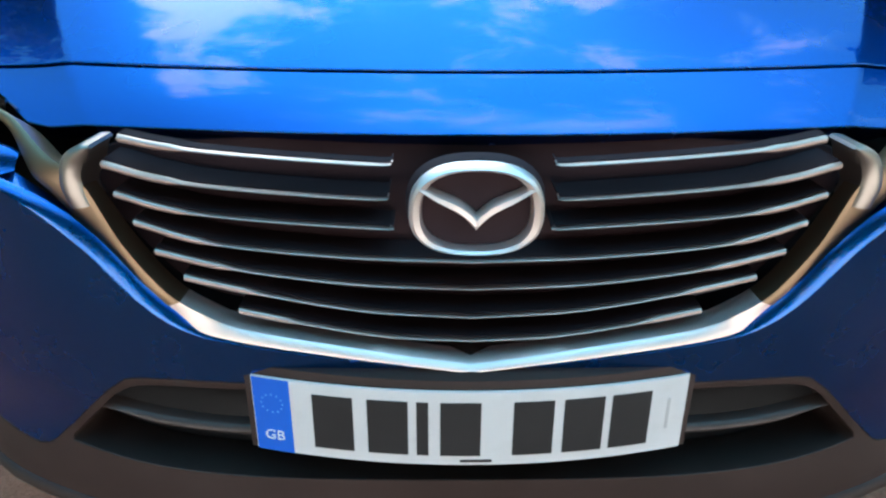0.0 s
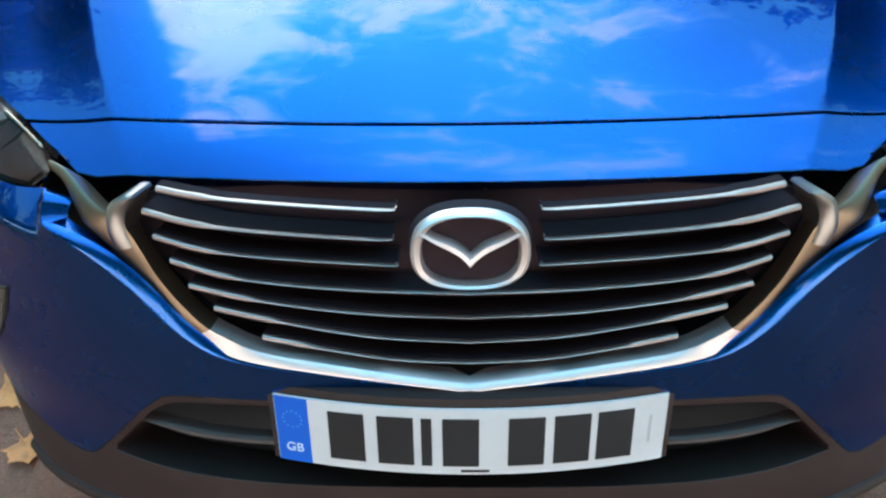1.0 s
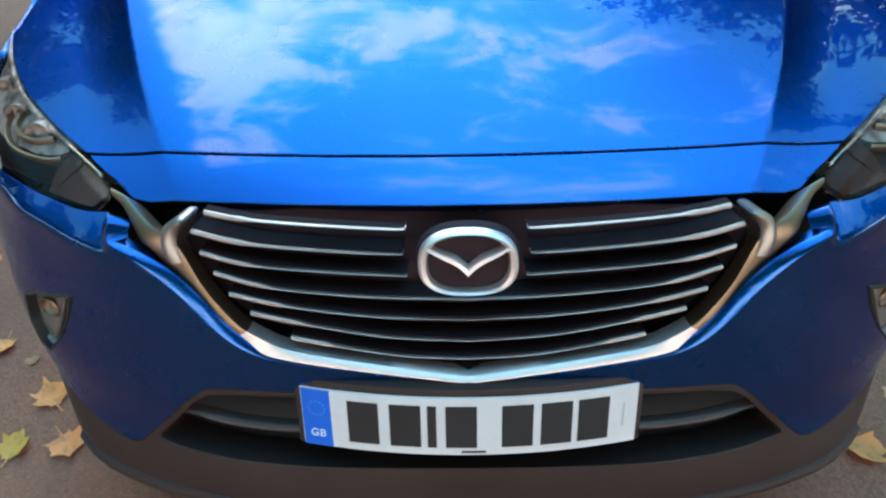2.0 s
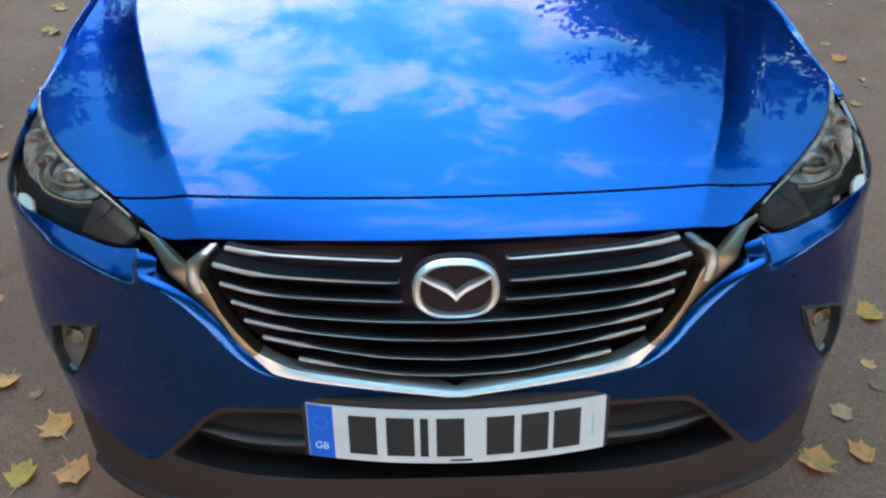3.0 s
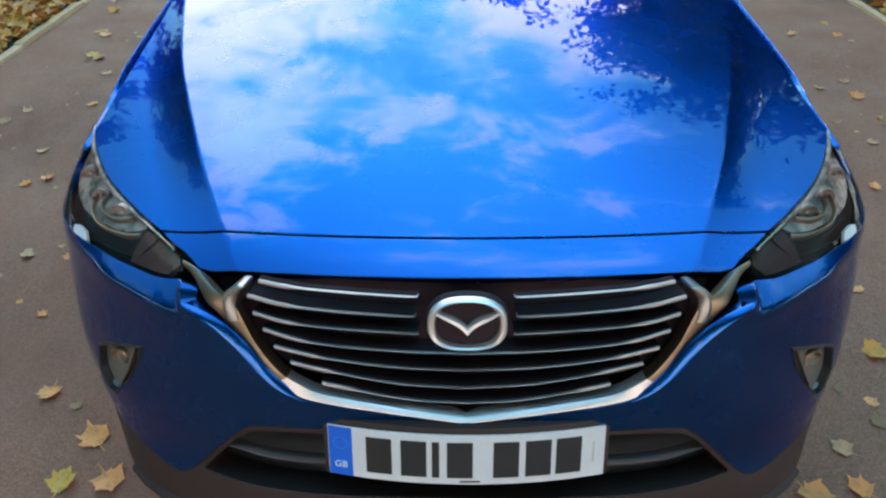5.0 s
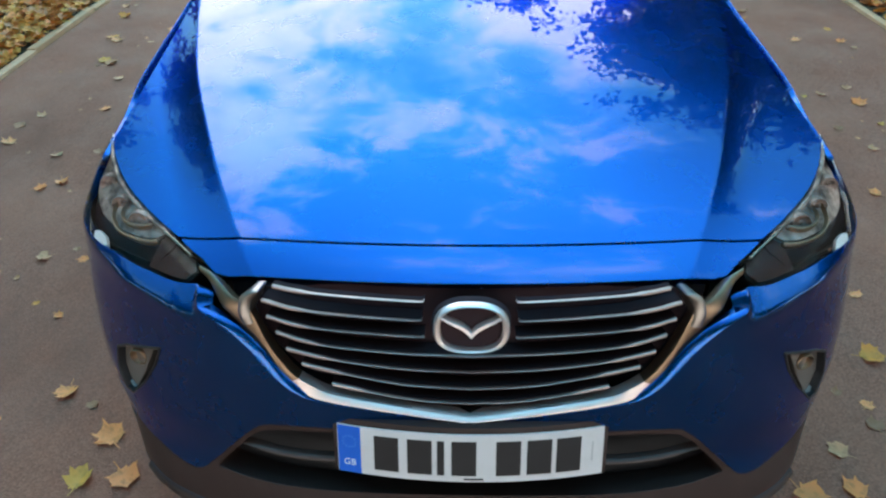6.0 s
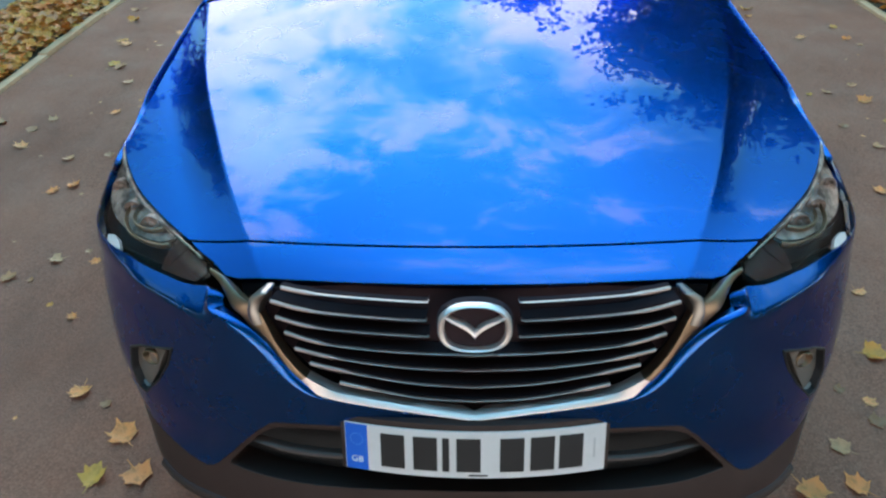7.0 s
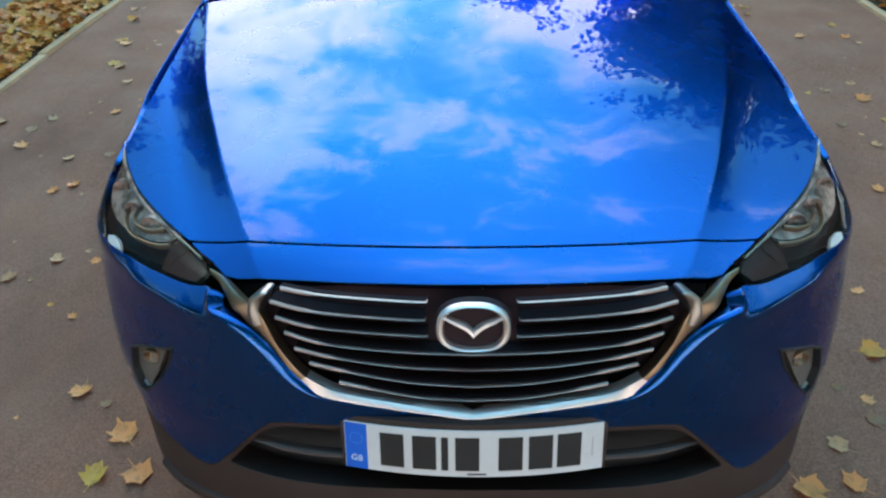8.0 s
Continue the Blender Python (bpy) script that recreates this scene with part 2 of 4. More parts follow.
REFLECT = reflector_material()
LAMP_DARK = plastic_material("brown_lamp_housing", (0.034, 0.0132, 0.0085), 0.65)
LAMP_DARK.node_tree.nodes["Principled BSDF"].inputs["Specular IOR Level"].default_value = 0.1
DARK_CHROME = Nodes("dark_chrome", (0.20, 0.155, 0.12), 0.18, 1.0).mat
FOG_FACE = plastic_material("fog_lamp_face", (0.12, 0.104, 0.095), 0.25, 0.05)
# chrome with the olive-dark reflection of verge and ground put into its colour
ARM_CHROME = Nodes("ground_toned_chrome", (0.31, 0.215, 0.145), 0.42, 1.0).mat
# a dimmer, greyer tone of the chrome for the surround's corners
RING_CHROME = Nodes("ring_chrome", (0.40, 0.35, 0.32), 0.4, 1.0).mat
PLATE, PLATE_BLUE = plate_material(), plastic_material("plate_blue", (0.0, 0.12, 0.66), 0.35, 0.02)
INK = plastic_material("plate_black", (0.012, 0.012, 0.014), 0.4, 0.02)
STAR = plastic_material("plate_star_print", (0.10, 0.32, 0.78), 0.4, 0.02)
PALE = plastic_material("plate_pale_print", (0.75, 0.80, 0.85), 0.4, 0.02)
GREY_INK = plastic_material("plate_grey_print", (0.42, 0.41, 0.42), 0.4, 0.02)
ASPHALT, STONE, SOIL, GRASS, FOOTWAY = asphalt_material(), stone_material(), soil_material(), grass_material(), path_material()
YELLOW = leaf_material("yellow_leaf", (0.78, 0.262, 0.066), (0.82, 0.335, 0.13), (0.72, 0.19, 0.025))
ORANGE = leaf_material("orange_leaf", (0.64, 0.26, 0.03), (0.56, 0.185, 0.015), (0.64, 0.34, 0.06))
BROWN = leaf_material("brown_leaf", (0.48, 0.205, 0.085), (0.62, 0.30, 0.14), (0.25, 0.105, 0.045))
FOLIAGE, BARK = foliage_material(), bark_material()

# ---- tools for meshes ----


def finish(name, verts, faces, material, parent=None, label="", normals=None, smooth=True):
    me = bpy.data.meshes.new(name)
    me.from_pydata([tuple(map(float, v)) for v in verts], [], [tuple(map(int, f)) for f in faces])
    me.update()
    if smooth:
        me.polygons.foreach_set("use_smooth", [True] * len(me.polygons))
    if normals is not None:
        me.normals_split_custom_set_from_vertices([tuple(map(float, n)) for n in normals])
    me.materials.append(material)
    ob = new(name, me)
    ob.parent = parent
    if label:
        tagged(ob, label=label)
    return ob


def part(name, bm, material, parent, label="", smooth=True):
    me = bpy.data.meshes.new(name)
    bm.normal_update()
    bm.to_mesh(me)
    bm.free()
    if smooth:
        me.polygons.foreach_set("use_smooth", [True] * len(me.polygons))
        me.set_sharp_from_angle(angle=radians(35))
    me.materials.append(material)
    ob = new(name, me)
    ob.parent = parent
    if label:
        tagged(ob, label=label)
    return ob


def resample(points, step, closed=True):
    """A line or loop of points, evenly spaced along its edges; the corners stay."""
    got = []
    for a, b in zip(points, points[1:] + (points[:1] if closed else [])):
        n = max(1, int(round(math.dist(a, b) / step)))
        got += [(a[0] + (b[0] - a[0]) * i / n, a[1] + (b[1] - a[1]) * i / n) for i in range(n)]
    return got


def curve(points, n=8):
    """A smooth open curve through the points."""
    p = [Vector(q) for q in points]
    p = [p[0] * 2 - p[1]] + p + [p[-1] * 2 - p[-2]]
    got = []
    for i in range(1, len(p) - 2):
        a, b, c, d = p[i - 1:i + 3]
        for k in range(n):
            t = k / n
            got.append(tuple(0.5 * (2 * b + (c - a) * t + (2 * a - 5 * b + 4 * c - d) * t * t + (3 * b - a - 3 * c + d) * t ** 3)))
    return got + [tuple(p[-2])]


def inside(loop, q):
    """Which of the points q lie within the loop."""
    x, y = q[:, 0], q[:, 1]
    hit = np.zeros(len(q), bool)
    for (ax, ay), (bx, by) in zip(loop, np.roll(loop, -1, 0)):
        if ay != by:
            hit ^= ((ay > y) != (by > y)) & (x < (bx - ax) * (y - ay) / (by - ay) + ax)
    return hit


def panel(name, surface, loop, material, parent, holes=(), step=0.012, fold=0.02, flip=1, label="", seams=()):
    """A sheet of a curved surface within a loop of its (u, v), with holes and with edges folded inwards."""
    loops = [np.array(resample(list(l), step)) for l in (loop, *holes)]
    lo, hi = loops[0].min(0), loops[0].max(0)
    gu, gv = np.meshgrid(np.arange(lo[0], hi[0], step), np.arange(lo[1], hi[1], step * 0.87))
    gu[1::2] += step / 2
    grid = np.stack([gu.ravel(), gv.ravel()], 1)
    seams = [np.array(resample(list(l), step, False)) for l in seams]
    edge = np.concatenate(loops + seams)
    keep = inside(loops[0], grid)
    for l in loops[1:]:
        keep &= ~inside(l, grid)
    grid = grid[keep]
    far = np.ones(len(grid), bool)
    for i in range(0, len(edge), 64):
        far &= (((grid[:, None] - edge[None, i:i + 64]) ** 2).sum(2) > (0.55 * step) ** 2).all(1)
    flat = np.concatenate([edge, grid[far]])
    ties, start = [], 0
    for l in loops:
        ties += [(start + i, start + (i + 1) % len(l)) for i in range(len(l))]
        start += len(l)
    for l in seams:
        ties += [(start + i, start + i + 1) for i in range(len(l) - 1)]
        start += len(l)
    got = delaunay([Vector(p) for p in flat], ties, [], 0, 1e-7)
    uv = np.array([tuple(v) for v in got[0]])
    faces = np.array([f for f in got[2]])
    mid = uv[faces].mean(1)
    good = inside(loops[0], mid)
    for l in loops[1:]:
        good &= ~inside(l, mid)
    faces = faces[good]
    back = {}
    for i, olds in enumerate(got[3]):
        for o in olds:
            back[o] = i

    def normal(q):
        e = 0.002
        du = surface(q[:, 0] + e, q[:, 1]) - surface(q[:, 0] - e, q[:, 1])
        dv = surface(q[:, 0], q[:, 1] + e) - surface(q[:, 0], q[:, 1] - e)
        n = np.cross(du, dv) * flip
        return n / np.linalg.norm(n, axis=1)[:, None]

    verts, norms = surface(uv[:, 0], uv[:, 1]), normal(uv)
    a, b, c = (verts[faces[:, i]] for i in range(3))
    turn = (np.cross(b - a, c - a) * norms[faces[:, 0]]).sum(1) < 0
    faces[turn] = faces[turn][:, ::-1]
    faces = [tuple(f) for f in faces]
    verts, norms = list(verts), list(norms)
    start = 0
    for k, l in enumerate(loops):
        n = len(l)
        along = np.roll(l, -1, 0) - np.roll(l, 1, 0)
        area = (l[:, 0] * np.roll(l[:, 1], -1) - l[:, 1] * np.roll(l[:, 0], -1)).sum()
        away = np.stack([along[:, 1], -along[:, 0]], 1) * (1 if area > 0 else -1) * (1 if k == 0 else -1)
        away /= np.linalg.norm(away, axis=1)[:, None] + 1e-12
        p, nn = surface(l[:, 0], l[:, 1]), normal(l)
        o = surface(l[:, 0] + away[:, 0] * 0.003, l[:, 1] + away[:, 1] * 0.003) - p
        o /= np.linalg.norm(o, axis=1)[:, None] + 1e-12
        rings = [[back[start + i] for i in range(n)]]
        for down, over, bend in ((0.0012, 0.0012, 0.6), (0.003, 0.0016, 1.0), (fold, 0.0016, 1.0)):
            rings.append(list(range(len(verts), len(verts) + n)))
            verts += list(p - nn * down + o * over)
            m = nn * (1 - bend) + o * bend
            norms += list(m / np.linalg.norm(m, axis=1)[:, None])
        for r, q in zip(rings, rings[1:]):
            for i in range(n):
                j = (i + 1) % n
                f = (r[i], r[j], q[j], q[i])
                fa, fb, fc = verts[f[0]], verts[f[1]], verts[f[2]]
                if np.dot(np.cross(fb - fa, fc - fa), o[i]) < 0:
                    f = f[::-1]
                faces.append(f)
        start += n
    return finish(name, verts, faces, material, parent, label, norms)


def ribbon(name, surface, outer, inner, material, parent, height=0.008, depth=0.02, steps=10, label="", square=0.6, lip=0.0, second=None):
    """A rounded bead between two lines on a surface."""
    outer, inner = np.array(outer), np.array(inner)
    a, b = surface(outer[:, 0], outer[:, 1]), (second or surface)(inner[:, 0], inner[:, 1])
    along = np.gradient((a + b) / 2, axis=0)
    n = np.cross(along, b - a)
    n /= np.linalg.norm(n, axis=1)[:, None] + 1e-12
    n *= np.where(n[:, 1] > 0, -1, 1)[:, None]
    a = a + n * np.reshape(lip, (-1, 1))
    rows = [a - n * (depth + np.reshape(lip, (-1, 1)))]
    for k in range(steps + 1):
        t = k / steps
        rows.append(a + (b - a) * t + n * height * math.sin(math.pi * t) ** square)
    rows.append(b - n * depth)
    m = len(a)
    verts = np.concatenate(rows)
    faces = [(r * m + i, r * m + i + 1, (r + 1) * m + i + 1, (r + 1) * m + i) for r in range(len(rows) - 1) for i in range(m - 1)]
    faces += [tuple(r * m + i for r in range(len(rows))) for i in (0, m - 1)]
    bm = bmesh.new()
    vs = [bm.verts.new(v) for v in verts]
    for f in faces:
        try:
            bm.faces.new([vs[i] for i in f])
        except ValueError:
            pass
    bmesh.ops.recalc_face_normals(bm, faces=bm.faces)
    return part(name, bm, material, parent, label)


def box(bm, lo, hi, bevel=0.0):
    m = Matrix.LocRotScale([(a + b) / 2 for a, b in zip(lo, hi)], None, [b - a for a, b in zip(lo, hi)])
    got = bmesh.ops.create_cube(bm, size=1.0, matrix=m)
    if bevel:
        edges = list({e for v in got["verts"] for e in v.link_edges})
        bmesh.ops.bevel(bm, geom=edges, offset=bevel, segments=2, affect="EDGES", profile=0.5)
    return got["verts"]


def lathe(bm, profile, axis_m, segments=40, closed=False):
    """Turns a profile of (radius, along) round the axis; axis_m places it with the axis along x."""
    rings = []
    for r, h in profile:
        rings.append([bm.verts.new(axis_m @ Vector((h, r * math.cos(2 * math.pi * i / segments), r * math.sin(2 * math.pi * i / segments)))) for i in range(segments)])
    pairs = list(zip(rings, rings[1:] + rings[:1])) if closed else list(zip(rings, rings[1:]))
    for a, b in pairs:
        for i in range(segments):
            j = (i + 1) % segments
            bm.faces.new((a[i], a[j], b[j], b[i]))
    return rings

# ---- the ground ----


def slab(name, lo, hi, material, label, cuts=1):
    bm = bmesh.new()
    box(bm, lo, hi)
    ob = part(name, bm, material, None, smooth=False)
    return tagged(ob, label=label, category="ground", kind="structure")


KERB_L, KERB_R = -2.80, 2.90
slab("ground", (-900, -900, -0.40), (900, 900, -0.06), GRASS, "rough green grass beyond the road")
slab("road", (KERB_L - 0.05, -60, -0.30), (KERB_R + 0.05, 90, 0.0), ASPHALT, "grey-brown worn asphalt road with fallen leaves")
slab("verge_soil", (-3.62, -60, -0.30), (KERB_L - 0.062, 90, 0.018), SOIL, "brown soil strip under orange leaf litter")
slab("pavement", (-3.95, -60, -0.30), (-3.62, 90, 0.035), FOOTWAY, "narrow grey edging path beside the verge")
slab("verge_grass", (-40, -60, -0.30), (-3.95, 90, 0.03), GRASS, "green grass verge beyond the path")
slab("verge_grass", (KERB_R + 0.062, -60, -0.30), (40, 90, 0.018), SOIL, "soil verge strewn with orange leaves")

# ---- the outer skin of the car ----
HALF, DEPTH, POWER = 0.885, 0.53, 3.8      # half width, depth of the rounded nose, its squareness


def spline(xs, ys):
    """A natural cubic spline."""
    xs, ys = np.array(xs, float), np.array(ys, float)
    n, h = len(xs), np.diff(xs)
    a, r = np.eye(n), np.zeros(n)
    for i in range(1, n - 1):
        a[i, i - 1:i + 2] = h[i - 1], 2 * (h[i - 1] + h[i]), h[i]
        r[i] = 6 * ((ys[i + 1] - ys[i]) / h[i] - (ys[i] - ys[i - 1]) / h[i - 1])
    m = np.linalg.solve(a, r)

    def f(x):
        x = np.clip(x, xs[0], xs[-1])
        i = np.clip(np.searchsorted(xs, x) - 1, 0, n - 2)
        p = (xs[i + 1] - x) / h[i]
        q = 1 - p
        return p * ys[i] + q * ys[i + 1] + ((p ** 3 - p) * m[i] + (q ** 3 - q) * m[i + 1]) * h[i] ** 2 / 6
    return f


def ease(a, b, x):
    t = np.clip((x - a) / (b - a), 0, 1)
    return t * t * (3 - 2 * t)


def nose_plan(x):
    return DEPTH * (1 - np.sqrt(np.clip(1 - (np.abs(x) / HALF) ** POWER, 0, 1)))


PLAN_X = np.concatenate([HALF * np.sin(np.linspace(0, np.pi / 2, 400)), np.full(120, HALF), HALF * np.sin(np.linspace(np.pi / 2, 0, 300))])
PLAN_Y = np.concatenate([nose_plan(PLAN_X[:400]), np.linspace(0.55, 3.55, 120), 4.27 - 0.7 * (1 - np.sqrt(np.clip(1 - (PLAN_X[520:] / HALF) ** 4, 0, 1)))])
PLAN_S = np.concatenate([[0], np.cumsum(np.hypot(np.diff(PLAN_X), np.diff(PLAN_Y)))])
LEAN_FRONT = spline([.14, .18, .22, .26, .31, .40, .48, .55, .62, .68, .71, .74, .77, .80, .86, .95],
                    [.09, .015, -.030, -.045, -.040, -.014, -.006, .001, .008, .016, .0205, .024, .027, .031, .045, .08])
LEAN_ARM = spline([.50, .55, .62, .68, .71, .728, .742, .757, .772, .80, .83, .86, .95],
                  [-.006, .001, .008, .016, .020, .0235, .030, .047, .070, .112, .153, .20, .32])


def ledge(h, slope=1.05, soft=.005):
    """A shelf that breaks away from an upright face at h = 0 and slopes back over a small round."""
    return slope * (h + np.sqrt(h * h + soft * soft)) / 2


LEAN_SIDE = spline([.14, .2, .25, .35, .5, .6, .7, .75, .768, .785, .82, .86, .9, .93, 1.0],
                   [.17, .115, .078, .028, -.016, -.014, .000, .008, .014, .027, .044, .054, .057, .058, .062])


def askew(p):
    """The car stands a touch askew on its springs."""
    return p + np.stack([-.027 * p[..., 1], 0 * p[..., 1], 0 * p[..., 1]], -1)


def skin(s, z, deep=0.0):
    return askew(skin_true(s, z, deep))


def skin_true(s, z, deep=0.0):
    """The body's outside: s metres round the car from the nose's middle, z up, set in by deep."""
    sign, s = np.where(s < 0, -1.0, 1.0), np.abs(s)
    x, y = np.interp(s, PLAN_S, PLAN_X), np.interp(s, PLAN_S, PLAN_Y)
    e = 0.01
    tx = np.interp(s + e, PLAN_S, PLAN_X) - np.where(s > e, np.interp(s - e, PLAN_S, PLAN_X), -np.interp(e - s, PLAN_S, PLAN_X))
    ty = np.interp(s + e, PLAN_S, PLAN_Y) - np.interp(np.abs(s - e), PLAN_S, PLAN_Y)
    n = np.hypot(tx, ty)
    w = ease(.12, .5, y)
    shelf = ease(.508, .534, s)
    front = LEAN_FRONT(z) + ledge(z - .798, 1.05, .003) * (1 - shelf) + ledge(z - .757 - .016 * ease(.60, .95, s), 1.0, .004) * shelf
    d = front * (1 - w) + LEAN_SIDE(z) * w + deep + .075 * ease(.62, .95, np.abs(s)) * (1 - ease(.20, .46, z))
    d = d + .023 * ease(.48, .70, s) * (1 - ease(.80, 1.08, s)) * ease(.50, .735, z)
    return np.stack([sign * (x - ty / n * d), y + tx / n * d, z + 0 * x], -1)


def grille_face(x, z, deep=0.0):
    return askew(np.stack([x + 0 * z, nose_plan(x) + .015 + .25 * (z - .56) + deep, z + 0 * x], -1))


def wing_face(x, z, deep=0.0):
    """From the grille's face at the middle to the body's skin beside the lamps."""
    w = ease(.40, .50, np.abs(x))
    return askew(np.stack([x + 0 * z, nose_plan(x) + (.005 + .25 * (z - .56)) * (1 - w) + (LEAN_ARM(z - .010 * ease(.60, .70, z)) - .004) * w + deep, z + 0 * x], -1))


# the sharp ridge that runs along each side of the bonnet, by distance from the nose
RIDGE = spline([.1, .222, .343, .435, .54, .66, .80, .95, 1.29, 1.5], [.40, .455, .508, .546, .585, .628, .675, .715, .79, .83])


def bonnet_height(x, y):
    rise = np.maximum(y - .15 * x * x - .071, .0004)
    line = RIDGE(y)
    return .755 + .236 * np.sqrt(rise) - .03 * x * x - .016 * (.5 + .5 * ease(.15, .50, y)) * (1 - (1 - np.clip((np.abs(x) - line) / .105, 0, 1)) ** 2)


def bonnet_face(x, y):
    return askew(np.stack([x + 0 * y, y + 0 * x, bonnet_height(x, y)], -1))


def shoulder(s):
    """The height at which the skin meets the bonnet's surface."""
    lo, hi = np.full(np.shape(s), .70), np.full(np.shape(s), 1.03)
    for _ in range(40):
        m = (lo + hi) / 2
        p = skin_true(s, m)
        up = bonnet_height(p[..., 0], p[..., 1]) > m
        lo, hi = np.where(up, m, lo), np.where(up, hi, m)
    return (lo + hi) / 2


def both(loop):
    """A loop that starts and ends on the middle line, closed by its mirror image."""
    return list(loop) + [(-u, v) for u, v in reversed(loop) if abs(u) > 1e-6]


def mirror(loop, side):
    return [(u * side, v) for u, v in loop]


car = new("car")
tagged(car, label="metallic blue compact crossover car parked on the asphalt road", category="car")


def rim_xy(s, shift=0.0):
    p = skin_true(np.array([s]), shoulder(np.array([s])))[0]
    m = Vector((p[0], p[1] - .9)).normalized() * shift
    return (float(p[0] - m.x), float(p[1] - m.y))


def shut(x):
    return .185 + .152 * x * x


# the edge along which bonnet and nose meet the headlamps, in plan
LAMP_EDGE = curve([(.512, .172), (.545, .202), (.585, .240), (.633, .284), (.675, .327), (.722, .380), (.761, .435), (.795, .497), (.820, .555), (.832, .60)], 5)
JOIN = 10     # where the bonnet's front gap runs out on that edge


def back_from(p, q=(.30, .75), by=.003):
    m = (Vector(q) - Vector(p)).normalized() * by
    return (p[0] + m.x, p[1] + m.y)


# nose panel between the grille and the bonnet's front edge
front_edge = [(x, .110 + .155 * x * x) for x in np.linspace(0, .46, 12)]
nose_loop = front_edge + [(.487, .152)] + [back_from(p, (.3, .24)) for p in LAMP_EDGE[:JOIN - 1]] + [(.5715, .2312)]
nose_loop += [(x, shut(x) - .0035) for x in np.linspace(.567, 0, 14)]
panel("nose_panel", bonnet_face, both(nose_loop), PAINT, car, fold=.03, seams=[[(side * float(RIDGE(v) + off), float(v)) for v in np.linspace(.160, .203, 4)] for side in (1, -1) for off in (-.005, 0, .005)])
# bonnet
bonnet_loop = [(x, shut(x) + .0035) for x in np.linspace(0, .580, 14)] + [back_from(p) for p in LAMP_EDGE[JOIN + 1:-3]]
bonnet_loop += [rim_xy(s, .012) for s in np.linspace(1.24, 1.96, 16)] + [(.78, 1.315), (.68, 1.33), (.50, 1.36), (.25, 1.39), (0, 1.40)]
panel("bonnet", bonnet_face, both(bonnet_loop), PAINT, car, step=.012, seams=[[(side * float(RIDGE(v) + off), float(v)) for v in np.linspace(.25, 1.24, 30)] for side in (1, -1) for off in (-.005, 0, .005)], label="glossy blue bonnet reflecting sky and trees")

# bumper skin round grille, lamps and lower intake
fog_loop = [(.632, .646), (.745, .606), (.793, .578), (.798, .518), (.775, .476), (.745, .481), (.688, .543), (.650, .600)]
lamp_low = curve([(.535, .796), (.60, .788), (.69, .785), (.80, .784), (.92, .777), (1.03, .773), (1.10, .780), (1.18, .808)], 5)
wing_out = curve([(.534, .797), (.510, .776), (.465, .750), (.415, .702), (.372, .643), (.331, .606), (.28, .587), (.17, .567), (.08, .553), (0, .542)], 5)
bumper_half = curve([(0, .522), (.20, .524), (.385, .524), (.432, .506), (.484, .452), (.532, .398), (.58, .362), (.68, .383), (.80, .398), (1.0, .41), (1.165, .42)], 4)
bumper_half += [(1.19, .47), (1.235, .55)] + lamp_low[::-1] + wing_out[1:]
panel("bumper", skin, both(bumper_half), PAINT, car, holes=[fog_loop, mirror(fog_loop, -1)], step=.011, fold=.03, flip=1)

edge_out = wing_out[4:]
edge_in = [(u * (1 - .032 * min(1, k / 8)), v + .005 * min(1, k / 8)) for k, (u, v) in enumerate(edge_out)]
ribbon("bumper_edge", lambda q, z: skin(q, z, .0), edge_out + [(-u, v) for u, v in edge_out[::-1][1:]], edge_in + [(-u, v) for u, v in edge_in[::-1][1:]], PAINT, car,
       height=.002, depth=.012, steps=6, second=lambda q, z: skin(q, z, .013))

# black lower cladding with its wide intake
clad_half = curve([(0, .19), (.5, .19), (1.0, .20), (1.10, .22)], 4) + [(1.125, .33)]
clad_half += [(u, v - .004) for u, v in curve([(0, .522), (.20, .524), (.385, .524), (.432, .506), (.484, .452), (.532, .398), (.58, .362), (.68, .383), (.80, .398), (1.0, .41), (1.165, .42)], 4)][::-1]
intake_half = curve([(0, .352), (.20, .354), (.34, .358), (.44, .366), (.525, .380)], 5) + [(.522, .392)] + curve([(.475, .446), (.43, .494), (.375, .512), (.20, .512), (0, .510)], 5)
panel("lower_cladding", skin, both(clad_half), CLAD, car, holes=[both(intake_half)], fold=.07, label="textured black plastic lower bumper")
panel("intake_back", lambda s, z: skin(s, z, .075), both(curve([(0, .27), (.40, .29), (.54, .36)], 4) + curve([(.50, .46), (.43, .52), (0, .53)], 4)), INK, car, step=.03)
for side in (1, -1):
    hi = curve([(.20, .437), (.30, .435), (.38, .441), (.44, .452), (.466, .455)], 5)
    lo = [(u, v - .011 * (1 - ease(.40, .466, np.array(u)) * .7)) for u, v in hi]
    ribbon("intake_bar", lambda s, z: skin(s, z, .012), mirror(lo, side), mirror(hi, side), TRIM, car, height=.004, depth=.012, lip=.006, label="grey trim bar across the intake")
    chin_hi = curve([(0.0, .258), (.25, .262), (.5, .285), (.72, .30)], 5)
    chin_lo = [(u, v - .03) for u, v in chin_hi]
    ribbon("chin_strip", skin, mirror(chin_lo, side), mirror(chin_hi, side), CLAD, car, height=.010, depth=.01)

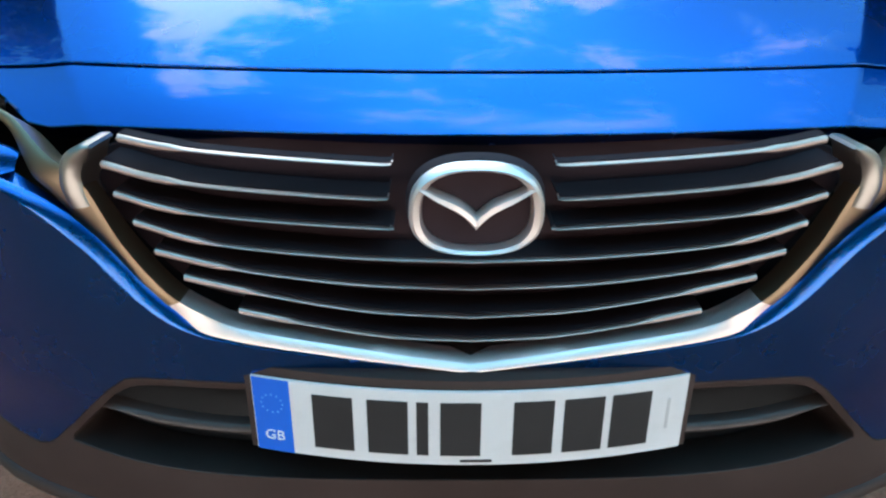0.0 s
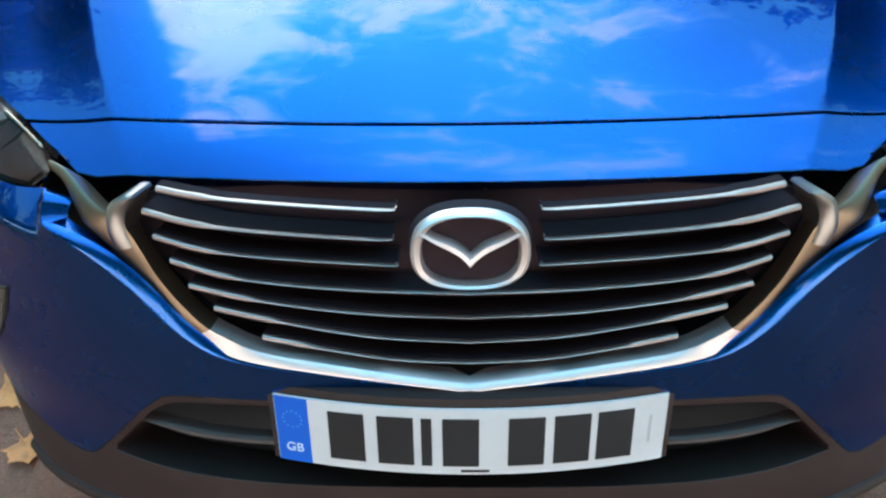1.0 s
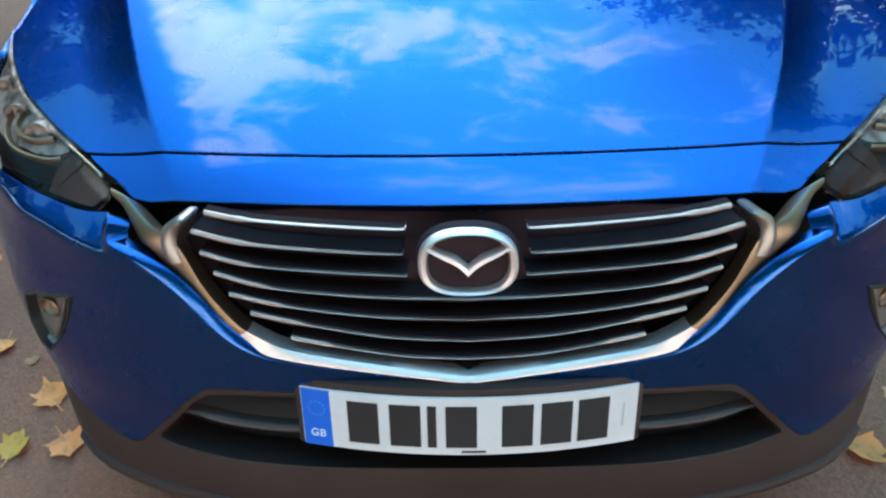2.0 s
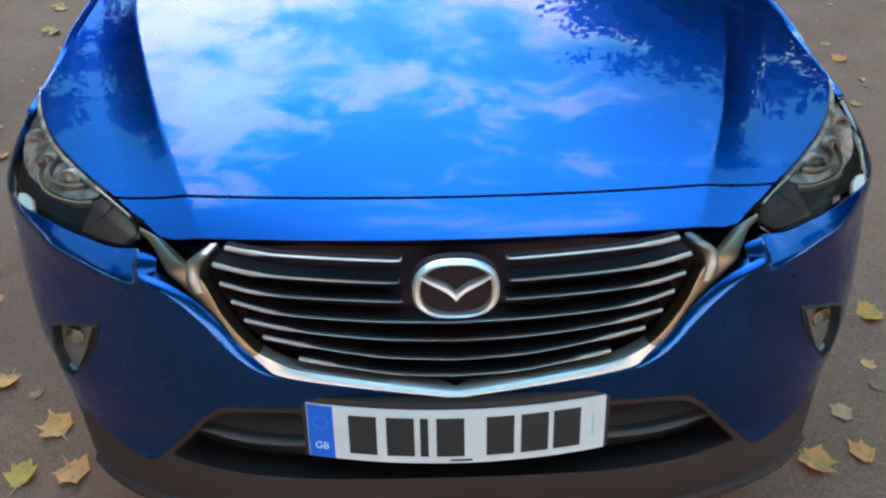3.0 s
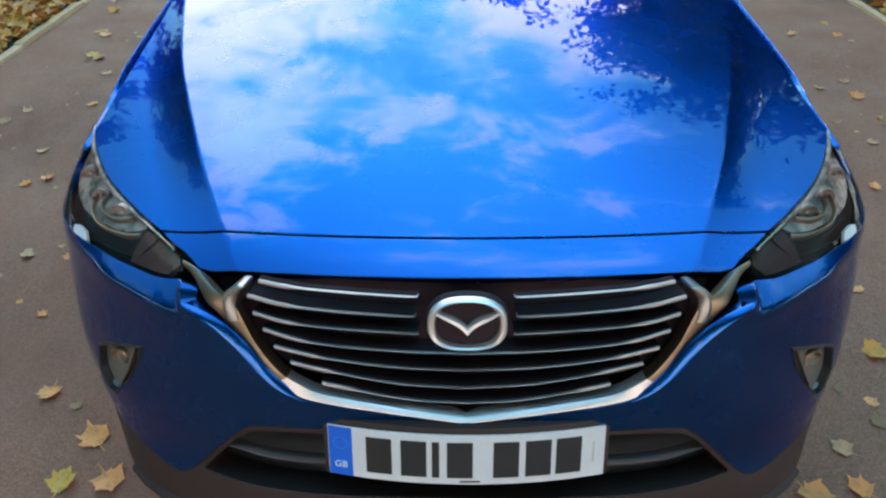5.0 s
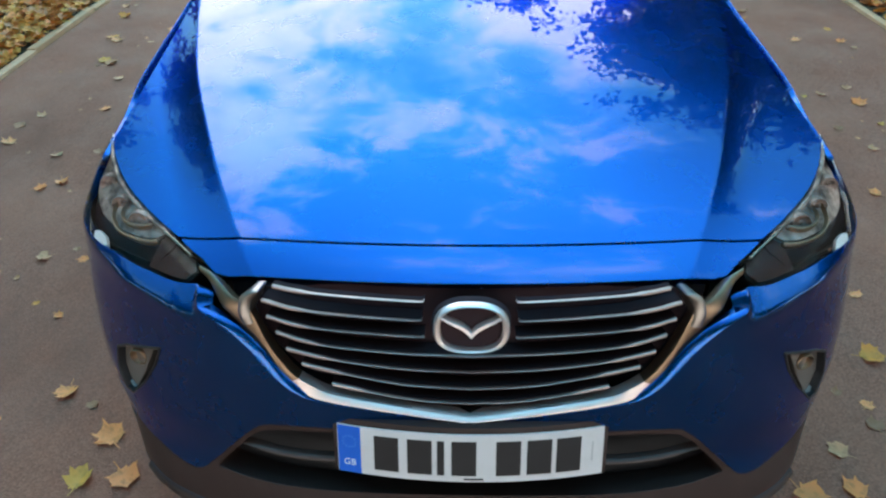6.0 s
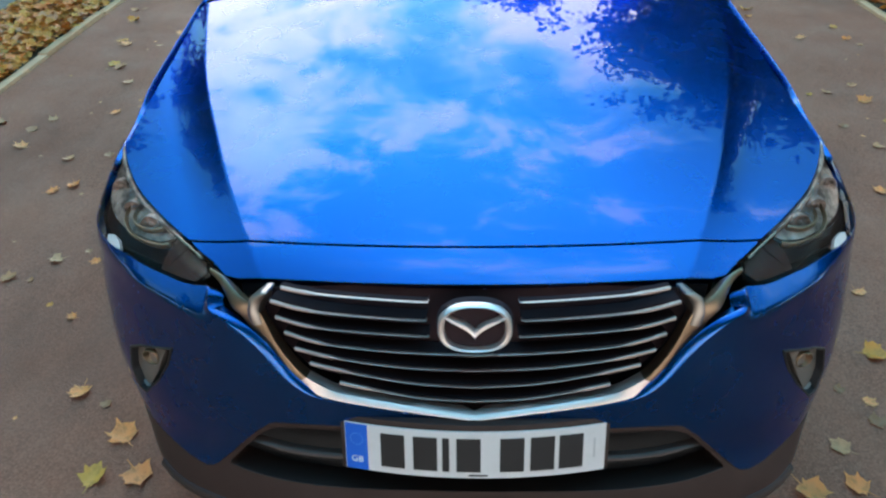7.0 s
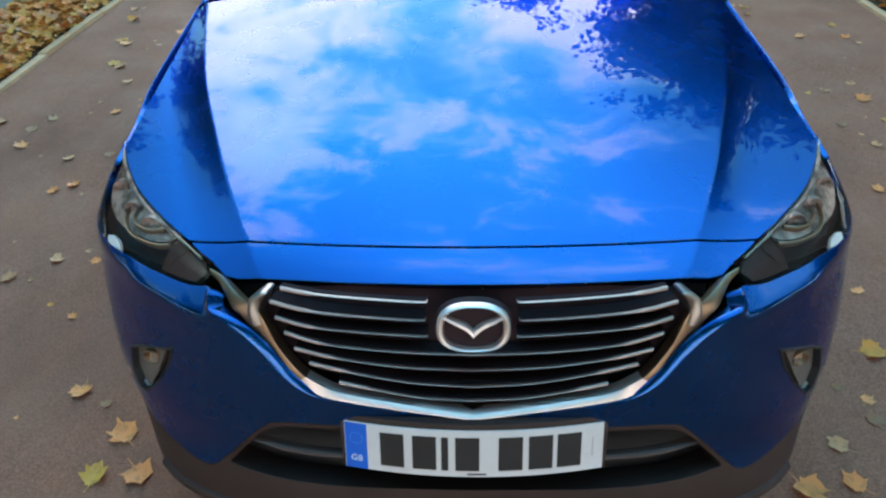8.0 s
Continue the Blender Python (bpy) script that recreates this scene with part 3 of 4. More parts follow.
# ---- grille ----
grille_half = curve([(0, .55), (.10, .563), (.24, .588), (.325, .61), (.385, .67), (.425, .735), (.425, .76)], 5) + [(.39, .775), (.2, .79), (0, .795)]
panel("grille_back", lambda x, z: grille_face(x, z, .05), both(grille_half), GRILLE_DARK, car, step=.03, label="black grille backing")
out_half = curve([(.514, .808), (.490, .798), (.455, .779), (.427, .757), (.398, .695), (.358, .638), (.325, .607), (.275, .590), (.169, .572), (.082, .559), (0, .547)], 6)
in_half = curve([(.511, .813), (.481, .806), (.443, .790), (.409, .768), (.379, .698), (.340, .643), (.303, .617), (.260, .5995), (.162, .5815), (.080, .5675), (0, .5555)], 6)
# the middle sweep faces the sky, the arms turn down and outwards: their dark reflection is painted in
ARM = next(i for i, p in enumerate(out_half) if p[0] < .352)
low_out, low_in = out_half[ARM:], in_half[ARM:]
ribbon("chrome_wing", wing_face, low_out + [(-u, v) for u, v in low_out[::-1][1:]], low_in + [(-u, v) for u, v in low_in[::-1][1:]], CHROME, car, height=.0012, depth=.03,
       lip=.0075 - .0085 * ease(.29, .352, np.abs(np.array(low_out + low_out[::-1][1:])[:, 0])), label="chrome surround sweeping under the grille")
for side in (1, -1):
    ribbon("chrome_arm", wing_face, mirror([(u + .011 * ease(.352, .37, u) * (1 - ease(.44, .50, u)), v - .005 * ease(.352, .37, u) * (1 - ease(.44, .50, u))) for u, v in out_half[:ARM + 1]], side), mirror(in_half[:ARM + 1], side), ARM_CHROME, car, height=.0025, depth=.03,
           lip=-.001 - .004 * ease(.352, .42, np.array(out_half[:ARM + 1])[:, 0]), label="satin chrome arm rising to the headlamp, dark ground reflection in its colour")
for side in (1, -1):
    o = curve([(.424, .740), (.430, .768), (.423, .791), (.402, .806), (.388, .808)], 6)
    i = curve([(.402, .742), (.407, .767), (.403, .783), (.394, .795), (.386, .805)], 6)
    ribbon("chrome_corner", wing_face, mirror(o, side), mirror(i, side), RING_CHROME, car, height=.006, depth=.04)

BARS = [((.362, .810), (.298, .801), (.107, .788), (.083, .792)), ((.386, .781), (.304, .765), (.111, .751), (.088, .756)), ((.379, .749), (.300, .732), (.104, .718), (.088, .720)),
        ((.364, .718), (.285, .698), (.14, .684), (0, .678)), ((.347, .685), (.264, .668), (.13, .651), (0, .645)), ((.320, .655), (.239, .638), (.12, .617), (0, .609)),
        ((.264, .615), (.201, .602), (.10, .584), (0, .578))]


def grille_bar(points):
    """One blade: thick towards its outer end, thin in the middle, with a silver front edge."""
    split_bar = points[3][0] > 0
    half = curve(points, 8)
    kink = points[1][0]
    line = half if split_bar else half + [(-u, v) for u, v in half[::-1][1:]]
    p = np.array(line)
    thick = .0014 + .0023 * ease(kink - .005, kink + .012, np.abs(p[:, 0]))
    if split_bar:
        thick = thick * (.45 + .55 * ease(points[3][0], points[2][0] + .01, np.abs(p[:, 0])))
    return p, thick


for points in BARS:
    for side in ((1, -1) if points[3][0] > 0 else (1,)):
        p, thick = grille_bar(points)
        up, low = [(u * side, v + t) for (u, v), t in zip(p, thick)], [(u * side, v - t) for (u, v), t in zip(p, thick)]
        blade = ribbon("grille_bar", grille_face, low, up, SATIN, car, height=.0025, depth=.004, steps=6)
        ribbon("blade_back", lambda x, z: grille_face(x, z, .0045), low, up, GRILLE_DARK, blade, height=.0, depth=.015 if points[0][1] > .79 else .04, steps=1)

# badge: an oval ring with a spread wing, on a dark plate
BADGE = Matrix.Translation((0, .033, .7605)) @ Matrix.Rotation(radians(90 - 12), 4, "X")


def oval(t, grow=1.0):
    c, s_ = math.cos(t), math.sin(t)
    e = 2 / 2.5
    y = abs(s_) ** e * (1 if s_ > 0 else -1) * .0470
    return Vector((abs(c) ** e * (1 if c > 0 else -1) * (.0640 - .0025 * s_) * (grow if grow >= 1 else 1 - (1 - grow) * (1.15 + .6 * abs(c))), y * grow, 0))


bm = bmesh.new()
N = 64
rows = []
for width, lift in ((1.075, -.012), (1.075, .002), (1.05, .0075), (1.0, .010), (.945, .0075), (.925, .002), (.925, -.012)):
    rows.append([bm.verts.new(BADGE @ (oval(2 * math.pi * i / N, width) + Vector((0, 0, lift)))) for i in range(N)])
for a, b in zip(rows, rows[1:]):
    for i in range(N):
        bm.faces.new((a[i], a[(i + 1) % N], b[(i + 1) % N], b[i]))
bmesh.ops.recalc_face_normals(bm, faces=bm.faces)
badge = part("badge", bm, CHROME, car, "chrome oval badge with a spread wing")
bm = bmesh.new()
wing_mid = curve([(-.058, .027), (-.040, .0155), (-.018, .004), (-.007, -.005), (0, -.013)], 6)
wing_mid += [(-u, v) for u, v in wing_mid[::-1][1:]]
rows = []
for j, (u, v) in enumerate(wing_mid):
    w = .0030 + .0040 * (1 - abs(u) / .06)
    rows.append([bm.verts.new(BADGE @ Vector((u, v + k * w, h))) for k, h in ((-1, -.008), (-1, .007), (-.55, .0105), (.45, .0085), (1, .003), (1, -.008))])
for a, b in zip(rows, rows[1:]):
    for i in range(5):
        bm.faces.new((a[i], a[i + 1], b[i + 1], b[i]))
bmesh.ops.recalc_face_normals(bm, faces=bm.faces)
part("badge_wing", bm, CHROME, badge)
bm = bmesh.new()
rim = [bm.verts.new(BADGE @ (oval(2 * math.pi * i / N, 1.09) + Vector((0, 0, -.006)))) for i in range(N)]
low = [bm.verts.new(BADGE @ (oval(2 * math.pi * i / N, 1.13) + Vector((0, 0, -.022)))) for i in range(N)]
bm.faces.new(rim)
for i in range(N):
    bm.faces.new((rim[i], low[i], low[(i + 1) % N], rim[(i + 1) % N]))
bmesh.ops.recalc_face_normals(bm, faces=bm.faces)
part("badge_plate", bm, DARK, badge, "gloss black plate behind the badge")

# ---- number plate, bent round the bumper ----


def plate_at(x, h, lift=0.0):
    """A point of the plate: x across, h up from its lower edge."""
    y = -.031 + .031 * h / .106 - .026 * (1 - (x / .26) ** 2)
    return Vector((x, y - .0 - lift * .95, .440 + .1005 * h / .111 + lift * .28))


def plate_patch(bm, x0, x1, h0, h1, lift, thick=.0015, cols=1):
    n = max(cols, int((x1 - x0) / .02) + 1)
    xs = [x0 + (x1 - x0) * i / n for i in range(n + 1)]
    rows = [[bm.verts.new(plate_at(x, h, l)) for x in xs] for h, l in ((h0, lift - thick), (h0, lift), (h1, lift), (h1, lift - thick))]
    for a, b in zip(rows, rows[1:] + rows[:1]):
        for i in range(n):
            bm.faces.new((a[i], a[i + 1], b[i + 1], b[i]))
    for i in (0, n):
        bm.faces.new([r[i] for r in rows])
    bmesh.ops.recalc_face_normals(bm, faces=bm.faces)


number_plate = new("number_plate")
number_plate.parent = car
tagged(number_plate, label="white number plate with blue band and black bars")
bm = bmesh.new()
plate_patch(bm, -.26, .26, 0, .111, .002, .004, 26)
bmesh.ops.bevel(bm, geom=[e for e in bm.edges if e.is_manifold and e.calc_face_angle(0) > 1.2], offset=.0012, segments=2, affect="EDGES")
part("plate_sheet", bm, PLATE, number_plate)
bm = bmesh.new()
plate_patch(bm, -.2585, -.2135, .0015, .1095, .0030)
part("blue_band", bm, PLATE_BLUE, number_plate)
for x0, x1 in ((-.187, -.139), (-.122, -.074), (-.064, -.050), (-.036, .012), (.050, .098), (.110, .158), (.167, .215)):
    bm = bmesh.new()
    plate_patch(bm, x0, x1, .016, .095, .0032)
    part("plate_bar", bm, INK, number_plate)
bm = bmesh.new()
plate_patch(bm, -.012, .026, .006, .0095, .0031)
part("small_print", bm, INK, number_plate)
bm = bmesh.new()
plate_patch(bm, .236, .2395, .035, .080, .0031)
part("pale_mark", bm, GREY_INK, number_plate)
text = bpy.data.curves.new("country_code", "FONT")
text.body, text.size, text.align_x, text.extrude = "GB", .0195, "CENTER", .0004
shape = new("country_code_shape", text)
code_mesh = bpy.data.meshes.new_from_object(shape)
bpy.data.objects.remove(shape)
code_mesh.materials.clear()
code_mesh.materials.append(PALE)
code = new("country_code", code_mesh)
code.parent = number_plate
code.matrix_basis = Matrix.Translation(plate_at(-.236, .020, .0035)) @ Matrix.Rotation(radians(-10), 4, "Z") @ Matrix.Rotation(radians(73), 4, "X")
bm = bmesh.new()
for k in range(12):
    a = 2 * math.pi * k / 12
    plate_patch(bm, -.236 + .013 * math.sin(a) - .0011, -.236 + .013 * math.sin(a) + .0011, .074 + .013 * math.cos(a) - .0011, .074 + .013 * math.cos(a) + .0011, .0034)
part("star_ring", bm, STAR, number_plate, smooth=False)
bm = bmesh.new()
rows = []
for k in range(25):
    x = -.268 + .536 * k / 24
    q, r = plate_at(max(-.26, min(.26, x)), .111), plate_at(max(-.26, min(.26, x)), 0)
    rows.append([bm.verts.new((x, .045, .552)), bm.verts.new((x, q.y + .006, q.z + .010)), bm.verts.new((x, q.y + .0035, q.z + .004)), bm.verts.new((x, r.y + .004, r.z - .003)), bm.verts.new((x, .05, r.z - .012))])
for a, b in zip(rows, rows[1:]):
    for i in range(4):
        bm.faces.new((a[i], a[i + 1], b[i + 1], b[i]))
for r in (rows[0], rows[-1]):
    bm.faces.new(r)
bmesh.ops.recalc_face_normals(bm, faces=bm.faces)
part("plate_plinth", bm, CLAD, car, "black plinth holding the number plate")

# ---- headlamps ----


def along(points, t):
    """Points at the fractions t of a line's length."""
    p = np.array(points)
    d = np.concatenate([[0], np.cumsum(np.linalg.norm(np.diff(p, axis=0), axis=1))])
    return np.stack([np.interp(t * d[-1], d, p[:, k]) for k in range(p.shape[1])], -1)


LOW = np.array([(u, v + .003) for u, v in lamp_low])
LOW = skin_true(LOW[:, 0], LOW[:, 1], -.004 * ease(.74, .98, LOW[:, 0]))
TOP = np.array([back_from(p, (1.2, -.2)) for p in LAMP_EDGE])
TOP = np.stack([TOP[:, 0], TOP[:, 1], bonnet_height(TOP[:, 0], TOP[:, 1]) - .001], -1)


def lamp_face(u, v, deep=0.0, side=1):
    """The lamp's outside: u from the inner tip to the outer end, v from the lower edge to the upper."""
    a, b = along(LOW, u), along(TOP, u)
    n = np.stack([.25 + .75 * u, -1 + .75 * u, .75 + 0 * u], -1)
    n /= np.linalg.norm(n, axis=-1)[..., None]
    p = a + (b - a) * v[..., None] + n * ((.010 + .004 * ease(.4, .75, u)) * np.sin(np.pi * np.clip(v, 0, 1)) * np.sin(np.pi * np.clip(u * .9 + .07, 0, 1)) ** .5 - deep)[..., None]
    p = p * np.array([side, 1, 1])
    return askew(p)


house_loop = [(.17, .45), (.20, .06), (.5, .02), (.975, .02), (.975, .98), (.5, .98), (.20, .94), (.17, .55)]
lamp_loop = [(.0, .45), (.03, .0), (.5, .0), (.985, .0), (.985, 1.0), (.5, 1.0), (.03, 1.0), (.0, .55)]
for side in (1, -1):
    headlamp = new("headlamp")
    headlamp.parent = car
    tagged(headlamp, label="clear headlamp with dark inner part and bright reflector")

    def at_lamp(deep):
        return lambda u, v: lamp_face(u, v, deep, side)

    lens = panel("lens", at_lamp(0), lamp_loop, CLEAR, headlamp, step=.035, fold=.006, flip=side)
    lens.visible_shadow = False
    panel("housing", at_lamp(.042), house_loop, LAMP_DARK, headlamp, step=.05, fold=-.030, flip=side, label="dark lamp housing")
    panel("inner_tip", at_lamp(.011), [(.03, .45), (.06, .05), (.23, .03), (.23, .97), (.06, .95), (.03, .55)], LAMP_DARK, headlamp, step=.03, fold=.002, flip=side)
    # bright shell of the outer, upper half, with two bowls in it
    shell = curve([(.26, .98), (.27, .76), (.30, .58), (.36, .44), (.44, .38), (.62, .34), (.95, .45)], 4) + [(.965, .96), (.6, .97)]
    panel("reflector_shell", at_lamp(.026), shell, REFLECT, headlamp, step=.04, fold=.012, flip=side, label="bright metallic reflector")
    for u0, v0, r in ((.41, .70, .022), (.56, .70, .020), (.74, .68, .020)):
        c = at_lamp(.022)(np.array([u0]), np.array([v0]))[0]
        bm = bmesh.new()
        axis = Vector((.25 * side, -1, .25)).normalized()
        mm = Matrix.Translation(c) @ axis.to_track_quat("X", "Z").to_matrix().to_4x4()
        lathe(bm, [(.003, .001), (r * .6, .002), (r * .9, .004), (r, .0065), (r * 1.08, .005), (r * 1.1, -.012)], mm, 28)
        bmesh.ops.recalc_face_normals(bm, faces=bm.faces)
        bowl = part("reflector", bm, REFLECT, headlamp)
        bm = bmesh.new()
        bmesh.ops.create_uvsphere(bm, u_segments=20, v_segments=10, radius=r * .45, matrix=mm @ Matrix.Translation((-.004, 0, 0)))
        part("projector_lens", bm, REFLECT, bowl)
    guide = curve([(.25, .60), (.30, .44), (.37, .34), (.45, .31), (.52, .40), (.56, .58), (.58, .80)], 6)
    ribbon("light_guide", at_lamp(.016), guide, [(u + .008, v + .07) for u, v in guide], ARM_CHROME, headlamp, height=.004, depth=.012, steps=4)
    inner_guide = curve([(.33, .80), (.38, .60), (.45, .52), (.50, .60), (.525, .82)], 6)
    ribbon("light_guide", at_lamp(.014), inner_guide, [(u + .008, v + .06) for u, v in inner_guide], ARM_CHROME, headlamp, height=.004, depth=.010, steps=4)
    trim = [(u, .99) for u in np.linspace(.0, .24, 10)]
    ribbon("lamp_edge_trim", at_lamp(-.002), [(u, v - .06) for u, v in trim], trim, DARK_CHROME, headlamp, height=.002, depth=.012, steps=4)
    trim = [(u, .985) for u in np.linspace(.22, .97, 24)]
    ribbon("bright_trim", at_lamp(.004), [(u, v - .07) for u, v in trim], trim, REFLECT, headlamp, height=.002, depth=.006, steps=4)
    panel("side_reflector", at_lamp(.004), [(.460, .0), (.56, .0), (.57, .10), (.54, .16), (.49, .14)], PLATE, headlamp, step=.03, fold=.01, flip=side)

# ---- fog lamps ----
for side in (1, -1):
    fog_lamp = new("fog_lamp")
    fog_lamp.parent = car
    tagged(fog_lamp, label="small fog lamp in a black bezel")
    panel("bezel_back", lambda s, z: skin(s, z, .050), mirror([(u - (u - .73) * .03, v - (v - .55) * .03) for u, v in fog_loop], side), INK, fog_lamp, step=.014, fold=-.045)
    face = [(.670, .629), (.745, .602), (.788, .575), (.793, .522), (.772, .484), (.750, .488), (.712, .545)]
    panel("lamp_face", lambda s, z: skin(s, z, .014), mirror(face, side), FOG_FACE, fog_lamp, step=.012, fold=.025)
    c = skin(np.array([.722 * side]), np.array([.583]), .014)[0]
    mm = Matrix.Translation(c) @ Vector((.28 * side, -1, .05)).normalized().to_track_quat("X", "Z").to_matrix().to_4x4()
    bm = bmesh.new()
    lathe(bm, [(.004, -.008), (.010, -.004), (.016, .006), (.018, .010), (.020, .008), (.021, -.02)], mm, 32)
    bmesh.ops.recalc_face_normals(bm, faces=bm.faces)
    part("reflector", bm, ARM_CHROME, fog_lamp, "grey fog lamp reflector")
    bm = bmesh.new()
    lathe(bm, [(.0005, .014), (.008, .013), (.014, .011), (.0175, .0085), (.017, .007)], mm, 32)
    bmesh.ops.recalc_face_normals(bm, faces=bm.faces)
    lens = part("lens", bm, CLEAR, fog_lamp)
    lens.visible_shadow = False
    up = [(u * side, v) for u, v in curve([(.690, .525), (.722, .490), (.748, .482), (.774, .490)], 5)]
    dn = [(u * side, v - .006) for u, v in curve([(.690, .525), (.722, .490), (.748, .482), (.774, .490)], 5)]
    ring = resample(fog_loop, .012)
    ring = ring + ring[:1]
    wide, tight = [((.728 + (u - .728) * 1.04) * side, .55 + (v - .55) * 1.04) for u, v in ring], [((.728 + (u - .728) * .93) * side, .55 + (v - .55) * .93) for u, v in ring]
    ribbon("bezel", lambda q, z: skin(q, z, -.001), wide, tight, INK, fog_lamp, height=.002, depth=.03, steps=4)
    ribbon("bezel_trim", lambda s, z: skin(s, z, .012), dn, up, FOG_FACE, fog_lamp, height=.004, depth=.03, steps=4)

# ---- sides, wheels, cabin ----
ARCH_Y, ARCH_Z, ARCH_R, WHEEL_R = .90, .335, .375, .335
REAR_Y = ARCH_Y + 2.57
S_OF_Y = float(np.interp(1.5, PLAN_Y[:520], PLAN_S[:520])) - 1.5


def arch(y0, r, start, end, n=14):
    return [(y0 + S_OF_Y + r * math.cos(a), ARCH_Z + r * math.sin(a)) for a in np.linspace(radians(start), radians(end), n)]


def wing_skin(s, z):
    """The front wing swells out from the bonnet's edge before it drops to the arch."""
    q = np.abs(s)
    top = np.interp(q, CREST_S, CREST_Z)
    swell = .034 * ease(1.28, 1.52, q) * (1 - .35 * ease(1.6, 1.95, q)) * ease(.62, .80, z) * np.sqrt(np.clip((top + .002 - z) / .055, 0, 1) * (2 - np.clip((top + .002 - z) / .055, 0, 1)))
    return skin(s, z, -swell)


CREST_S = np.linspace(1.1, 2.0, 40)
CREST_Z = shoulder(CREST_S)
for side in (1, -1):
    top = [(float(s), float(shoulder(np.array([s]))[0]) - .004) for s in np.linspace(1.165, 1.95, 16)]
    wing_loop = [(1.19, .805), (1.245, .56)] + arch(ARCH_Y, ARCH_R, 140, 10, 14) + [(ARCH_Y + S_OF_Y + ARCH_R + .004, .36), (1.98, .36), (1.98, .985)] + top[::-1]
    panel("front_wing", wing_skin, mirror(wing_loop, side), PAINT, car, step=.02, fold=.015)
    door_loop = [(1.985, .36), (3.72, .36)] + arch(REAR_Y, ARCH_R, 172, 8, 14) + [(4.55, .42), (4.55, .97), (1.985, .985)]
    panel("body_side", skin, mirror(door_loop, side), PAINT, car, step=.04, fold=.015)
    ring = arch(ARCH_Y, ARCH_R - .003, 168, 6, 20)
    trim_in = arch(ARCH_Y, ARCH_R - .045, 168, 6, 20)
    ribbon("arch_trim", lambda s, z: skin(s, z, -.004), mirror(ring, side), mirror(trim_in, side), CLAD, car, height=.008, depth=.06, steps=4)
    sill = [(1.93, .205), (3.70, .205), (3.70, .356), (1.93, .356)]
    panel("sill", skin, mirror(sill, side), CLAD, car, step=.04)
    for y0 in (ARCH_Y, REAR_Y):
        wheel = new("wheel")
        wheel.parent = car
        m = Matrix.Translation((side * .775, y0, WHEEL_R)) @ Matrix.Rotation(0 if side > 0 else math.pi, 4, "Z")
        bm = bmesh.new()
        lathe(bm, [(.235, -.09), (.300, -.105), (.325, -.095), (.335, -.06), (.335, .06), (.325, .095), (.300, .105), (.235, .09)], m, 48)
        bmesh.ops.recalc_face_normals(bm, faces=bm.faces)
        part("tyre", bm, RUBBER, wheel)
        bm = bmesh.new()
        lathe(bm, [(.232, .085), (.222, .07), (.215, .02), (.21, -.09)], m, 48)
        for k in range(10):
            a = 2 * math.pi * k / 10
            rot = m @ Matrix.Rotation(a, 4, "X")
            for v in box(bm, (.045, -.013, .03), (.07, .013, .222)):
                v.co = rot @ v.co
        for v in box(bm, (.03, -.045, -.045), (.075, .045, .045)):
            v.co = m @ v.co
        bmesh.ops.recalc_face_normals(bm, faces=bm.faces)
        part("rim", bm, SATIN, wheel)
bm = bmesh.new()
box(bm, (-.80, .25, .20), (.80, 4.0, .30), .01)
part("underbody", bm, DARK, car)
tail_half = [(0, .30), (.85, .30), (.85, .97), (0, .97)]


def tail_face(x, z):
    p = 4.27 - .7 * (1 - np.sqrt(np.clip(1 - (np.abs(x) / HALF) ** 4, 0, 1)))
    return np.stack([x + 0 * z, p - .08 * ease(.6, 1.0, z), z + 0 * x], -1)


panel("tail_panel", tail_face, both(tail_half), PAINT, car, step=.04, flip=-1)


def cabin_face(u, v):
    """The cabin over its length u (0 windscreen foot, 1 tail) and across v (-1 to 1)."""
    y = 1.37 + 2.66 * u
    top = np.interp(u, [0, .12, .26, .40, .62, .85, 1.0], [1.005, 1.22, 1.43, 1.51, 1.52, 1.42, 1.02])
    wide = np.interp(u, [0, .26, .6, 1.0], [.80, .83, .84, .76])
    c = np.abs(v)
    x = np.sign(v) * wide * np.where(c < .62, c / .62 * .72, .72 + (c - .62) / .38 * .28)
    z = np.where(c < .62, top - .05 * (c / .62) ** 2 * (top - .95), top - .05 * (top - .95) - (c - .62) / .38 * (top - .05 * (top - .95) - .95))
    return np.stack([x, y + 0 * v, z], -1)


panel("windscreen", cabin_face, [(.0, -.60), (.34, -.60), (.34, .60), (.0, .60)], TINTED, car, step=.03)
panel("roof", cabin_face, [(.345, -.62), (.80, -.62), (.80, .62), (.345, .62)], PAINT, car, step=.03)
panel("rear_window", cabin_face, [(.805, -.60), (.99, -.60), (.99, .60), (.805, .60)], TINTED, car, step=.03)
for side in (1, -1):
    quad = [(.04, .64), (.94, .64), (.94, .99), (.04, .99)]
    panel("side_window", cabin_face, [(u, v * side) for u, v in quad], TINTED, car, step=.03)
bm = bmesh.new()
box(bm, (-.72, 1.45, .5), (.72, 3.9, .93), .03)
part("cabin_floor", bm, DARK, car)

# ---- kerbs ----


def kerb_row(name, x0, x1, y0, y1, label):
    """Kerb stones laid end to end, each its own piece under one kerb."""
    top = new(name)
    tagged(top, label=label, category="kerb", kind="structure")
    bm = bmesh.new()
    box(bm, (x0, .003, -.20), (x1, .912, .028), .006)
    stone = part("kerb_stone", bm, STONE, top)
    n = int((y1 - y0) / .915)
    stone.matrix_basis = pose(0, y0, 0)
    for i in range(1, n):
        piece = new("kerb_stone", stone.data)
        piece.parent = top
        piece.matrix_basis = pose(random.uniform(-.004, .004), y0 + i * .915, random.uniform(-.006, .006), 0, 0, random.uniform(-.3, .3))


